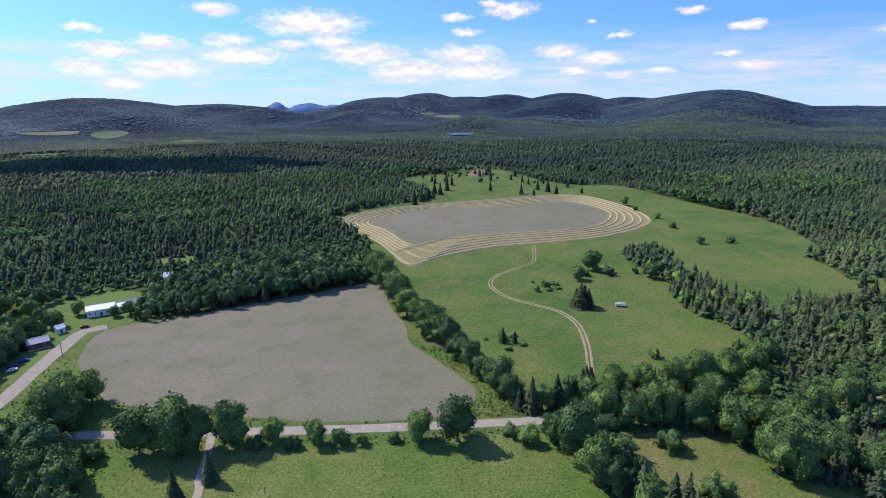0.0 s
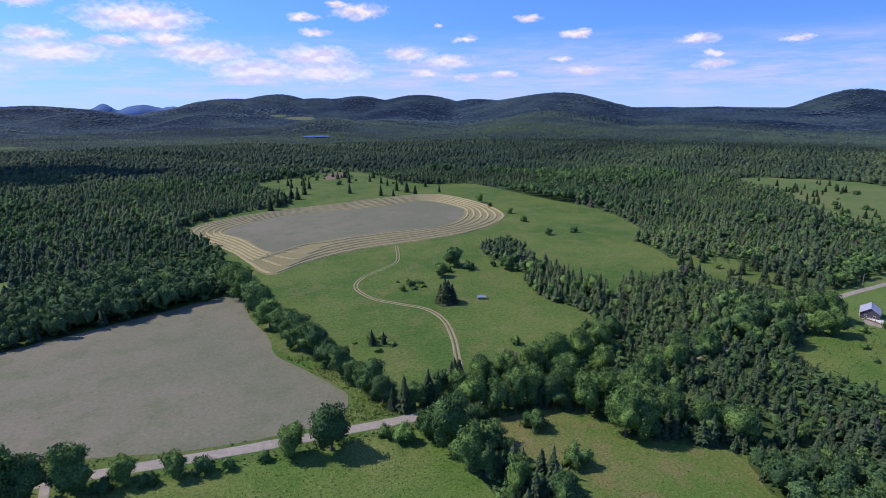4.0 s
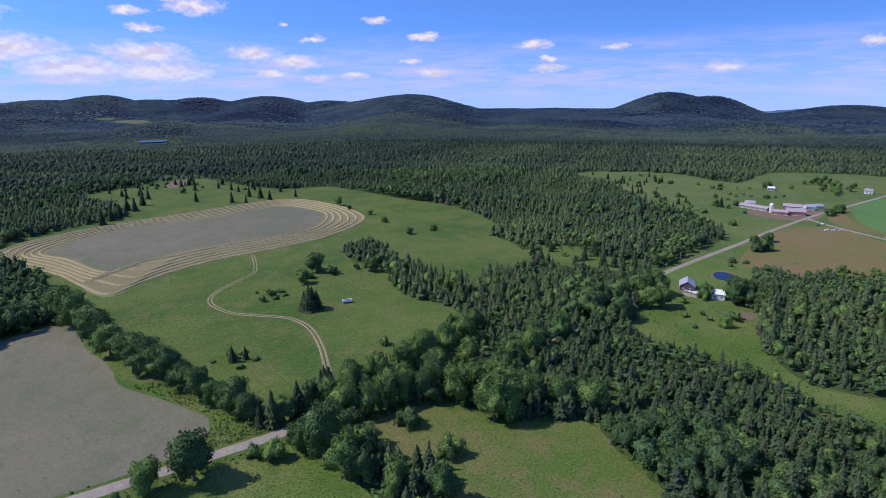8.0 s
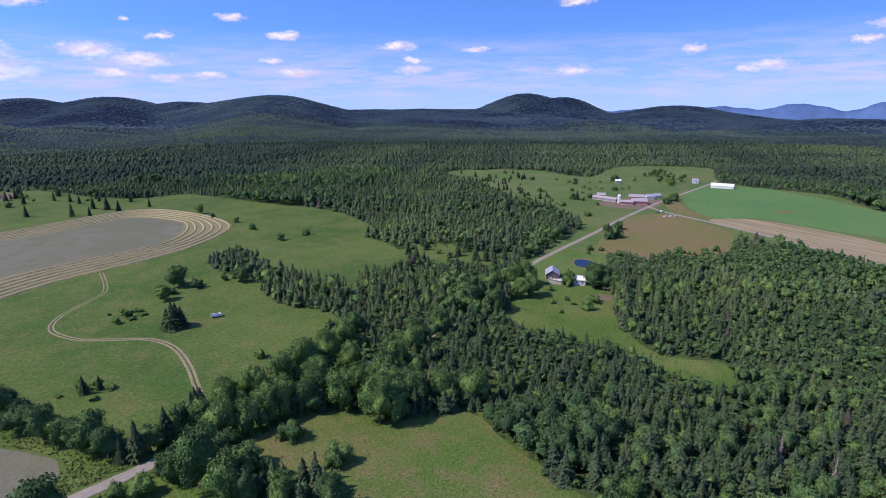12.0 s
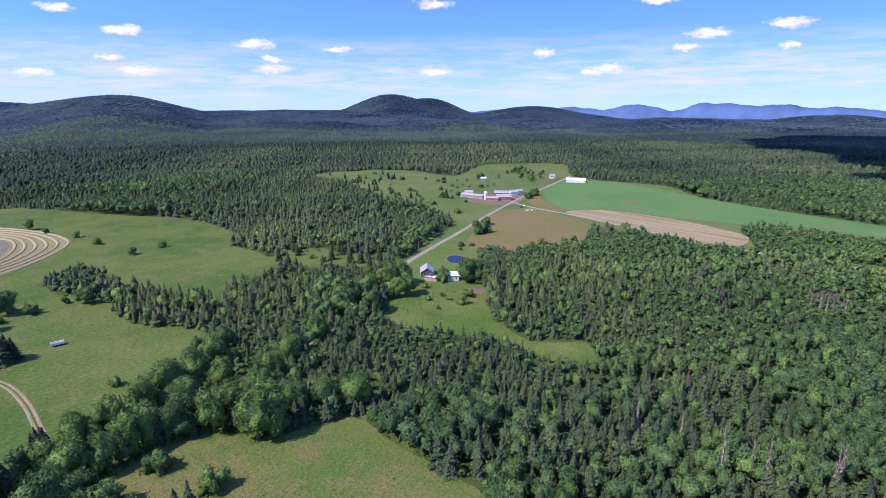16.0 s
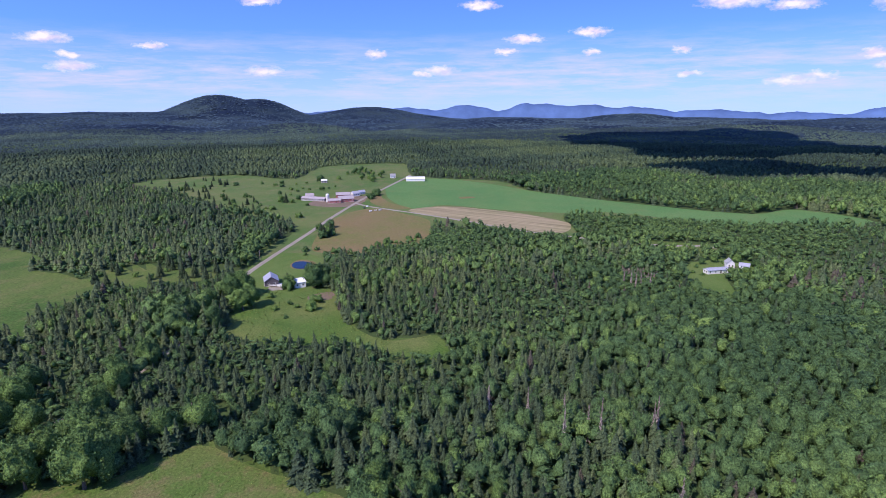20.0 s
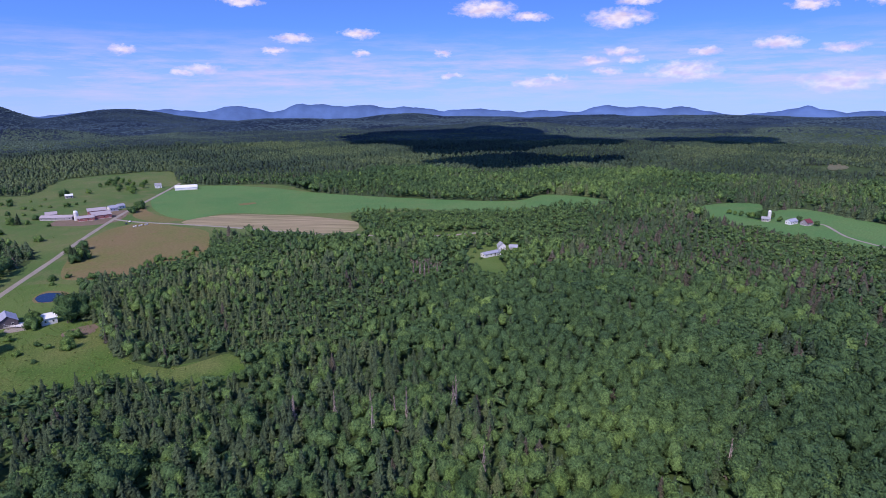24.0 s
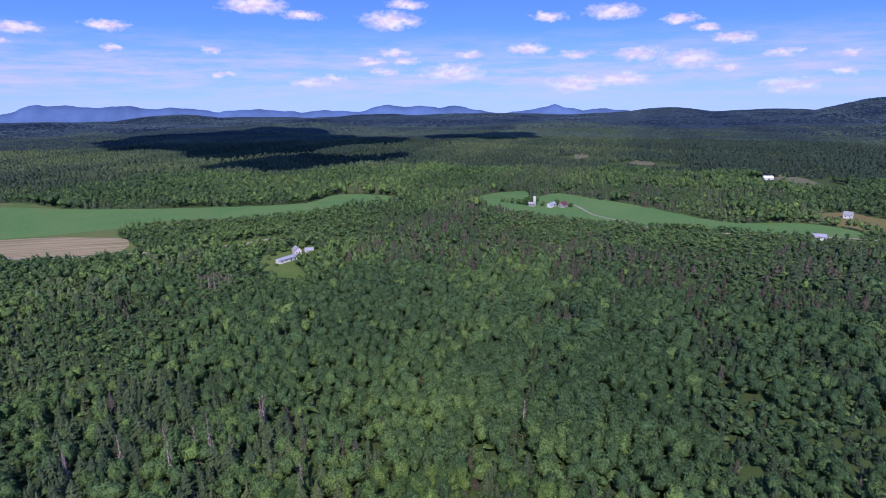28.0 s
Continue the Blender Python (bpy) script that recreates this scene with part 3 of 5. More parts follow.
def ribbon(name, line, width, mat, z, label, category):
    d = np.gradient(line, axis=0)
    d /= np.linalg.norm(d, axis=1)[:, None]
    nrm = np.stack([-d[:, 1], d[:, 0]], 1)
    bm = bmesh.new()
    rng = random.Random(7)
    rows = []
    for p, q in zip(line, nrm):
        w = width * 0.5 * rng.uniform(0.93, 1.07)
        prof = ((-w - 0.2, 0.0), (-w, z), (0, z + 0.05), (w, z), (w + 0.2, 0.0))
        rows.append([bm.verts.new((p[0] + q[0] * o, p[1] + q[1] * o, h)) for o, h in prof])
    for a, b in zip(rows[:-1], rows[1:]):
        for i in range(4):
            f = bm.faces.new((a[i], a[i + 1], b[i + 1], b[i]))
            f.normal_update()
            if f.normal.z < 0:
                f.normal_flip()
    return tagged(part(name, bm, mat), label, category, kind="structure")


ribbon("road", ROAD[:58], 5.2, GRAVEL, 0.14, "pinkish grey gravel country road", "road")
ribbon("road", ROAD[57:], 4.2, GRAVEL, 0.14, "pale gravel road running up to the farm", "road")
ribbon("driveway", LANE_A, 7.5, GRAVEL, 0.16, "wide gravel drive to the white farmhouse", "driveway")
ribbon("driveway", SPUR, 2.5, GRAVEL, 0.12, "narrow gravel spur through the meadow", "driveway")
ribbon("lane", LANE_F, 3.8, GRAVEL, 0.14, "pale farm lane along the stubble field", "lane")
ribbon("lane", LANE_C, 5.0, GRAVEL, 0.12, "pale lane showing between the trees", "lane")
ribbon("lane", LANE_D, 2.8, GRAVEL, 0.14, "pale lane across the green field", "lane")
for off in (-1.05, 1.05):
    d = np.gradient(TRACK, axis=0)
    d /= np.linalg.norm(d, axis=1)[:, None]
    line = TRACK + np.stack([-d[:, 1], d[:, 0]], 1) * off
    ribbon("track_rut", line[:38], 0.95, DIRT, 0.08, "worn dirt wheel rut curving up the pasture", "track")
    ribbon("track_rut", line[37:56], 0.7, DIRT, 0.08, "fading dirt wheel rut at the bend", "track")
    ribbon("track_rut", line[55:], 0.5, DIRT, 0.07, "faint wheel rut running to the hay field", "track")
field("yard", YARD_B, LAWN, 0.045, "grassy yard round the lone house and pond")
field("road_verge", VERGE_A, MEADOW, 0.04, "lush green verge between road and drive")
field("bare_patch", curve_through([(667.5, 195), (678, 180), (687, 186), (678, 199.5)], 4), TALL, 0.09, "thin orange-brown patch in the crop", "earth")
field("rough_grass", curve_through([(588, 231), (612, 264), (642, 291), (667.5, 306), (621, 298.5), (594, 276), (582, 255)], 4), TALL, 0.06, "yellowish rough grass between crop and road")
field("road_verge", HEDGE_STRIP, MEADOW, 0.065, "bright green grass strip between field and hedgerow")
field("driveway", curve_through([(310.5, 213), (300, 220.5), (294, 214.5), (301.5, 204), (309, 207)], 4), GRAVEL, 0.08, "pale gravel yard before the lone house", "driveway")
field("bare_patch", curve_through([(291, 186), (303, 175.5), (291, 169.5), (283.5, 178.5)], 4), BARE, 0.07, "bare reddish earth beside the house", "earth")
field("pond_bank", curve_through([(348, 236), (357, 238), (364, 236), (361, 222), (350, 217), (342, 219), (341, 229)], 4), TALL, 0.09, "trampled pale earth round the pond", "earth")
field("farm_yard", curve_through([(426, -72), (436, -74), (446, -77), (444, -83), (431, -83), (427, -79)], 4), BARE, 0.09, "bare parking yard between the homestead buildings", "earth")
field("barnyard", curve_through([(577.5, 360), (570, 324), (588, 300), (636, 309), (654, 321), (618, 360)], 4), BARE, 0.06, "trampled brown barnyard", "earth")
field("bare_patch", curve_through([(39, 895.5), (64.5, 900), (84, 960), (52.5, 960)], 4), BARE, 0.05, "brown brush pile clearing at the wood's edge", "earth")


def far_patch(cx, cy, rx, ry, turn, tone):
    """A clearing or lake that lies on the far slopes."""
    a = np.linspace(0, 2 * np.pi, 24, endpoint=False)
    v, t = [], []
    c, s = math.cos(radians(turn)), math.sin(radians(turn))
    for q in (0.02, 0.4, 0.75, 1.0):
        jag = 1 + 0.12 * np.sin(a * 3 + cx) * q
        u, w = rx * q * jag * np.cos(a), ry * q * jag * np.sin(a)
        x, y = cx + u * c - w * s, cy + u * s + w * c
        v.append(np.stack([x, y, np.full(24, float(land(cx, cy))) + 1.0 if tone == "lake" else land(x, y) + 0.8], 1))
    k = np.arange(24)
    for i in range(3):
        p, q = i * 24 + k, (i + 1) * 24 + k
        p2, q2 = i * 24 + (k + 1) % 24, (i + 1) * 24 + (k + 1) % 24
        t += [np.stack([p, q, q2], 1), np.stack([p, q2, p2], 1)]
    mat, name, label = {"pale": (PALE, "far_field", "pale tan clearing among the far woods"), "lush": (FARGREEN, "far_field", "small bright green field among far woods"),
                        "bare": (BARE, "bare_patch", "reddish dirt cut at the far wood's edge"), "lake": (LAKE, "lake", "blue lake lying among the far woods")}[tone]
    tagged(new(name, tri_mesh(name, np.concatenate(v), np.concatenate(t), mat)), label, "lake" if tone == "lake" else "field", kind="structure")


for spec in FAR_PATCHES:
    far_patch(*spec)
far_patch(72, 2110, 46, 70, 0, "lake")
w = part("pond", (lambda bm: (bm.faces.new([bm.verts.new((x, y, 0.16)) for x, y in POND_EDGE]), bm)[1])(bmesh.new()), WATER)
tagged(w, "small dark blue pond beside the house", "pond", kind="structure")


def windrows():
    """Swaths of raked hay in rings between the field's edge and its bare middle."""
    n = 220
    mid = HAY_CORE.mean(0)
    turn = np.linspace(-np.pi, np.pi, n, endpoint=False)

    def reach(line):
        d = line - mid
        a, r = np.arctan2(d[:, 1], d[:, 0]), np.hypot(d[:, 0], d[:, 1])
        k = np.argsort(a)
        return np.interp(turn, a[k], r[k], period=2 * np.pi)
    out, core = reach(HAY_EDGE), reach(HAY_CORE)
    rng = np.random.default_rng(4)
    for f in (0.04, 0.21, 0.38, 0.55, 0.72, 0.89):
        r = out + (core - out) * f
        ring = mid + np.stack([np.cos(turn), np.sin(turn)], 1) * r[:, None]
        d = np.roll(ring, -1, 0) - np.roll(ring, 1, 0)
        d /= np.linalg.norm(d, axis=1)[:, None] + 1e-9
        q = np.stack([-d[:, 1], d[:, 0]], 1)
        wide = 1.35 + rng.uniform(-0.3, 0.35, n)
        bm = bmesh.new()
        rows = [[bm.verts.new((p[0] + u[0] * o * w, p[1] + u[1] * o * w, h)) for o, h in ((-1, 0.06), (-.4, .75), (.4, .7), (1, 0.06))]
                for p, u, w in zip(ring, q, wide)]
        for i in range(n):
            r0, r1 = rows[i], rows[(i + 1) % n]
            for k in range(3):
                fc = bm.faces.new((r0[k], r0[k + 1], r1[k + 1], r1[k]))
                fc.normal_update()
                if fc.normal.z < 0:
                    fc.normal_flip()
        tagged(part("windrow", bm, HAYROW), "golden windrow of raked hay round the field", "windrow", "windrows of the hay field")


windrows()


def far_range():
    """Mountains on the skyline behind the wooded hills, blue from haze in their base colour."""
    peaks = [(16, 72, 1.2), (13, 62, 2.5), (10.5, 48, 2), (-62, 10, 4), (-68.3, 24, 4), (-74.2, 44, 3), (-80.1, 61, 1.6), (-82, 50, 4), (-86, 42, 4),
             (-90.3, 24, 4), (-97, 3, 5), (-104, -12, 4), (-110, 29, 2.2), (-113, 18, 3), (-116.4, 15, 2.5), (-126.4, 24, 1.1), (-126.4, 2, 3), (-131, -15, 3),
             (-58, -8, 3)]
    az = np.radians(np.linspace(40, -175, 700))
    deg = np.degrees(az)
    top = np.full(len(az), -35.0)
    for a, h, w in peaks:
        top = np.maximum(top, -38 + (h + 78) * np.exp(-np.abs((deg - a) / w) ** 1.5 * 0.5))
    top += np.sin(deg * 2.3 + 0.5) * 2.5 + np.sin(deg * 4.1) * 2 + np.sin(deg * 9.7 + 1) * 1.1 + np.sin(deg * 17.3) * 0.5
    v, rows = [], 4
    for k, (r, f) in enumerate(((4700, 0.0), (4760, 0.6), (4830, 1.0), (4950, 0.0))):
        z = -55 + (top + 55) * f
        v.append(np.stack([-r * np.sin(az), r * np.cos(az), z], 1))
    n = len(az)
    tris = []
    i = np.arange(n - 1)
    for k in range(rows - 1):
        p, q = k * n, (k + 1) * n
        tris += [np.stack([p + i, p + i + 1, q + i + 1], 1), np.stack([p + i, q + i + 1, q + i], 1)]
    ob = new("backdrop_mountains", tri_mesh("backdrop_mountains", np.concatenate(v), np.concatenate(tris), FAR_HAZE_BLUE, smooth=True))
    tagged(ob, "mountain range coloured haze-blue on the far skyline", "mountains", kind="structure")


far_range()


# ---------------------------------------------------------------- trees
def sphere_points(rng, n):
    v = rng.normal(size=(n, 3))
    return v / np.linalg.norm(v, axis=1)[:, None]


def leaf_tris(rng, at, out, size, loose=0.36):
    """Small leaf sprays that roughly face outwards."""
    n = len(at)
    nrm = out + rng.normal(scale=loose, size=(n, 3))
    nrm /= np.linalg.norm(nrm, axis=1)[:, None]
    a = np.cross(nrm, rng.normal(size=(n, 3)))
    a /= np.linalg.norm(a, axis=1)[:, None]
    b = np.cross(nrm, a)
    s = size * rng.uniform(0.6, 1.3, (n, 1))
    return np.stack([at + a * s, at - a * s * 0.5 + b * s * 0.8, at - a * s * 0.5 - b * s * 0.8], 1)


def ico(level):
    bm = bmesh.new()
    bmesh.ops.create_icosphere(bm, subdivisions=level, radius=1)
    v = np.array([q.co[:] for q in bm.verts])
    f = np.array([[q.index for q in p.verts] for p in bm.faces])
    bm.free()
    return v, f


ICO1, ICO2, ICO3 = ico(1), ico(2), ico(3)


def broad_crown(seed, clumps, leaf_count, leaf, slim=1.0, core=ICO1, loose=0.36, stray=1.12):
    """A unit broadleaf crown: 1 high, about 0.7 wide, leafy almost to the foot at 0."""
    rng = np.random.default_rng(seed)
    c = sphere_points(rng, clumps)
    c[:, 2] = np.where(c[:, 2] < -0.6, -c[:, 2], c[:, 2])
    rad = np.array([0.28 * slim, 0.28 * slim, 0.36])
    cen = c * rad * rng.uniform(0.6, 1.0, (clumps, 1)) + (0, 0, 0.50)
    size = rng.uniform(0.10, 0.19, clumps) * (0.8 + 0.2 * slim) * (14 / clumps) ** 0.2
    pick = rng.integers(0, clumps, leaf_count)
    d = sphere_points(rng, leaf_count) + 0.75 * c[pick] + (0, 0, 0.2)
    d /= np.linalg.norm(d, axis=1)[:, None] + 1e-9
    at = cen[pick] + d * size[pick][:, None] * rng.uniform(0.75, stray, (leaf_count, 1))
    t = leaf_tris(rng, at, d, leaf, loose)
    v, f = core         # the leafy mass under the sprays, swelling where the clumps are
    heart = np.full(len(v), 0.17)
    for p, s in zip(cen - (0, 0, 0.48), size):
        b = v @ p
        gap = b * b - p @ p + (s * 0.92) ** 2
        heart = np.maximum(heart, np.where(gap > 0, b + np.sqrt(np.maximum(gap, 0)), 0))
    heart = v * (heart * rng.uniform(0.8, 1.04, len(v)))[:, None] + (0, 0, 0.48)
    return np.concatenate([heart, t.reshape(-1, 3)]), np.concatenate([f, len(v) + np.arange(len(t) * 3).reshape(-1, 3)])


def conifer_crown(seed, whorls, arms, fold, width=0.2):
    """A unit spruce crown: 1 high, foot at 0, whorls of drooping boughs."""
    rng = np.random.default_rng(seed)
    verts, tris = [], []
    base = 0.06
    for i in range(whorls):
        u = (i + rng.uniform(0, 0.5)) / whorls
        r = width * (1 - u) ** 0.85 * rng.uniform(0.8, 1.1) + 0.012
        drop = 0.04 + 0.045 * (1 - u)
        k0 = rng.uniform(0, 6.3)
        for k in range(arms):
            a = k0 + k * 2 * math.pi / arms + rng.uniform(-0.25, 0.25)
            L = r * rng.uniform(0.6, 1.2)
            z = base + (1 - base) * u + rng.uniform(-0.4, 0.4) / whorls
            h = 0.62 * L * math.sin(math.pi / arms) + 0.010
            ca, sa = math.cos(a), math.sin(a)
            root = (0, 0, z + 0.035)
            mid_l = (ca * L * .6 - sa * h, sa * L * .6 + ca * h, z - drop * .45)
            mid_r = (ca * L * .6 + sa * h, sa * L * .6 - ca * h, z - drop * .45)
            tip = (ca * L, sa * L, z - drop)
            ridge = (ca * L * .55, sa * L * .55, z - drop * .1)
            n = len(verts)
            if fold:
                verts += [root, mid_l, tip, mid_r, ridge]
                tris += [(n, n + 1, n + 4), (n + 1, n + 2, n + 4), (n + 2, n + 3, n + 4), (n + 3, n, n + 4)]
            else:
                verts += [root, mid_l, tip, mid_r]
                tris += [(n, n + 1, n + 2), (n, n + 2, n + 3)]
    n = len(verts)
    s = 6
    verts += [(math.cos(j * 6.2832 / s) * width * .55, math.sin(j * 6.2832 / s) * width * .55, base) for j in range(s)] + [(0, 0, 1.0)]
    tris += [(n + j, n + (j + 1) % s, n + s) for j in range(s)]
    return np.array(verts), np.array(tris)


def low_conifer(seed, sides, tiers, width=0.2):
    rng = np.random.default_rng(seed)
    verts, tris = [], []
    for i in range(tiers):
        z0, z1 = i / (tiers + 0.6), min(1.0, (i + 1.7) / (tiers + 0.6)) if i < tiers - 1 else 1.0
        r = width * (1 - z0) ** 0.9
        n = len(verts)
        for j in range(sides):
            a = (j + rng.uniform(-.3, .3)) * 2 * math.pi / sides
            q = r * rng.uniform(0.7, 1.2)
            verts.append((math.cos(a) * q, math.sin(a) * q, z0 + rng.uniform(-.04, .04)))
        verts.append((rng.uniform(-.01, .01), rng.uniform(-.01, .01), z1))
        tris += [(n + j, n + (j + 1) % sides, n + sides) for j in range(sides)]
    return np.array(verts), np.array(tris)


def low_broad(seed, leaf_count, leaf=0.12):
    return broad_crown(seed, 6, leaf_count, leaf, 1.1)


def dome(seed):
    """A plain broadleaf crown for woods far off."""
    rng = np.random.default_rng(seed)
    v = [(0, 0, 1.0)]
    for z, r in ((0.70, 0.28), (0.2, 0.34)):
        for j in range(4):
            a = (j + rng.uniform(-.35, .35)) * math.pi / 2
            q = r * rng.uniform(0.75, 1.25)
            v.append((math.cos(a) * q, math.sin(a) * q, z + rng.uniform(-.12, .12)))
    t = [(0, 1 + j, 1 + (j + 1) % 4) for j in range(4)]
    for j in range(4):
        k = (j + 1) % 4
        t += [(1 + j, 5 + j, 5 + k), (1 + j, 5 + k, 1 + k)]
    return np.array(v), np.array(t)


def plant(name, templates, x, y, height, girth, tint, mat, label, category, rng, smooth=True):
    """Joins many trees, each a turned and scaled template, into one mesh."""
    z = land(x, y)
    V, T, C, base = [], [], [], 0
    which = rng.integers(0, len(templates), len(x))
    turn = rng.uniform(0, 2 * np.pi, len(x))
    for k, (tv, tt) in enumerate(templates):
        i = np.where(which == k)[0]
        if not len(i):
            continue
        c, s = np.cos(turn[i])[:, None], np.sin(turn[i])[:, None]
        w = (height[i] * girth[i])[:, None]
        vx = (tv[:, 0] * c - tv[:, 1] * s) * w + x[i][:, None]
        vy = (tv[:, 0] * s + tv[:, 1] * c) * w + y[i][:, None]
        vz = tv[:, 2] * height[i][:, None] + z[i][:, None]
        V.append(np.stack([vx, vy, vz], 2).reshape(-1, 3))
        T.append((tt[None] + (np.arange(len(i)) * len(tv))[:, None, None]).reshape(-1, 3) + base)
        C.append(np.repeat(tint[i], len(tv)))
        base += len(i) * len(tv)
    if not V:
        return
    ob = new(name, tri_mesh(name, np.concatenate(V), np.concatenate(T), mat, np.concatenate(C), smooth))
    tagged(ob, label, category, kind="stuff")


def soft_noise(x, y, s, k=0.0):
    return (np.sin(x / s + k) * np.cos(y / s * 1.13 - k) + 0.6 * np.sin((x + y) / s * 1.9 + 2 * k) + 0.4 * np.sin((x - 1.4 * y) / s * 3.1 - k)) / 2 + 0.5


# stands of one kind: x, y, radius, share of conifers
STANDS = [(225, -60, 112.5, 0.03), (285, -195, 120, 0.05), (165, -165, 105, 0.22), (360, -45, 90, 0.10), (165, 90, 51, 0.8), (225, 60, 45, 0.75),
          (277.5, 105, 39, 0.98), (322.5, 135, 48, 0.75), (405, -285, 120, 0.8), (285, -405, 120, 0.75), (210, 360, 60, 0.95), (240, 285, 60, 0.9),
          (195, 255, 48, 0.85), (-90, 375, 45, 0.02), (-150, 375, 52.5, 0.1), (-180, 450, 90, 0.9), (-30, 750, 180, 0.9), (-165, 630, 135, 0.9),
          (450, 450, 135, 0.8), (495, 90, 75, 0.12), (90, 165, 30, 0.05), (60, 177, 24, 0.02), (135, 210, 33, 0.12), (-195, 165, 60, 0.1)]
STANDS += [(147, 108, 22.5, 0.02), (159, 78, 24, 0.03), (720, -90, 90, 0.05), (840, 0, 120, 0.08), (547.5, 7.5, 60, 0.1), (562.5, -105, 75, 0.15),
           (180, 7.5, 33, 0.6), (142.5, 30, 33, 0.65), (337.5, 82.5, 45, 0.5), (450, -225, 90, 0.75), (225, 223.5, 21, 0.02), (159, 195, 30, 0.85),
           (187.5, 184.5, 36, 0.9), (175.5, 142.5, 27, 0.85), (190.5, 118.5, 24, 0.9), (186, 84, 21, 0.85), (154.5, 76.5, 19.5, 0.8), (171, 18, 33, 0.7),
           (189, -18, 19.5, 0.5), (271.5, 93, 45, 0.98), (219, 108, 22.5, 0.9), (187.5, 282, 54, 0.97), (229.5, 252, 45, 0.95), (247.5, 165, 37.5, 0.9)]
STANDS += [(133.5, 117, 13.5, 0.02), (151.5, 106.5, 12, 0.03), (183, 57, 13.5, 0.12), (243, 70.5, 18, 0.12), (210, 210, 18, 0.4), (225, 223.5, 18, 0.02),
           (129, 189, 18, 0.1), (780, 495, 135, 0.85), (960, 270, 150, 0.85), (180, -90, 33, 0.25), (225, 138, 51, 0.88), (285, 93, 60, 0.95),
           (333, 48, 45, 0.7), (214.5, 45, 33, 0.75), (180, 42, 18, 0.5), (243, 70.5, 13.5, 0.2), (525, -502.5, 105, 0.75), (630, -397.5, 82.5, 0.7),
           (427.5, -592.5, 90, 0.75), (682.5, -255, 75, 0.4), (397.5, -202.5, 45, 0.85), (322.5, -247.5, 39, 0.6), (292.5, -337.5, 67.5, 0.9), (435, -165, 52.5, 0.85)]
STANDS += [(352.5, -322.5, 67.5, 0.92), (465, -255, 75, 0.9), (-105, 369, 51, 0.02), (-162, 348, 51, 0.04), (-57, 396, 33, 0.02), (-183, 156, 63, 0.02),
           (237, -322.5, 45, 0.85), (177, -345, 39, 0.7), (303, -292.5, 42, 0.88), (255, -397.5, 67.5, 0.92)]


# young, low woods: x, y, radius, share of full height
LOW_GROWTH = [(562.5, -105, 90, 0.4), (547.5, 7.5, 67.5, 0.4), (450, 90, 75, 0.7), (375, -367.5, 67.5, 0.5), (435, -307.5, 67.5, 0.5), (322.5, -435, 67.5, 0.5),
              (255, -510, 60, 0.5), (354, -63, 30, 0.4), (375, -15, 21, 0.6), (-120, 366, 63, 1.6), (214.5, 162, 27, 0.65), (225, 93, 24, 0.6),
              (435, 177, 52.5, 0.7)]


def conifer_share(x, y):
    f = 0.04 + 0.86 * smooth01(0.55 * soft_noise(x, y, 87, 1.7) + 0.45 * soft_noise(x, y, 285, 0.6), 0.40, 0.60)
    for cx, cy, r, s in STANDS:
        g = np.exp(-((x - cx) ** 2 + (y - cy) ** 2) / r ** 2)
        f = f * (1 - g) + s * g
    return np.clip(f, 0.02, 0.98)


def scatter(rng, r0, r1, step, a0, a1):
    """Jittered places in a ring sector, bearings in degrees, left positive."""
    n = int(2 * r1 / step) + 2
    gx, gy = np.meshgrid(np.arange(n) * step - r1, np.arange(n) * step - r1)
    x = (gx + rng.uniform(-.48, .48, gx.shape) * step).ravel()
    y = (gy + rng.uniform(-.48, .48, gy.shape) * step).ravel()
    r = np.hypot(x, y)
    az = np.degrees(np.arctan2(-x, y))
    az = np.where(az > 100, az - 360, az)
    keep = (r >= r0) & (r < r1) & (az < a0) & (az > a1)
    x, y = x[keep], y[keep]
    k = wooded(x, y)
    return x[k], y[k]


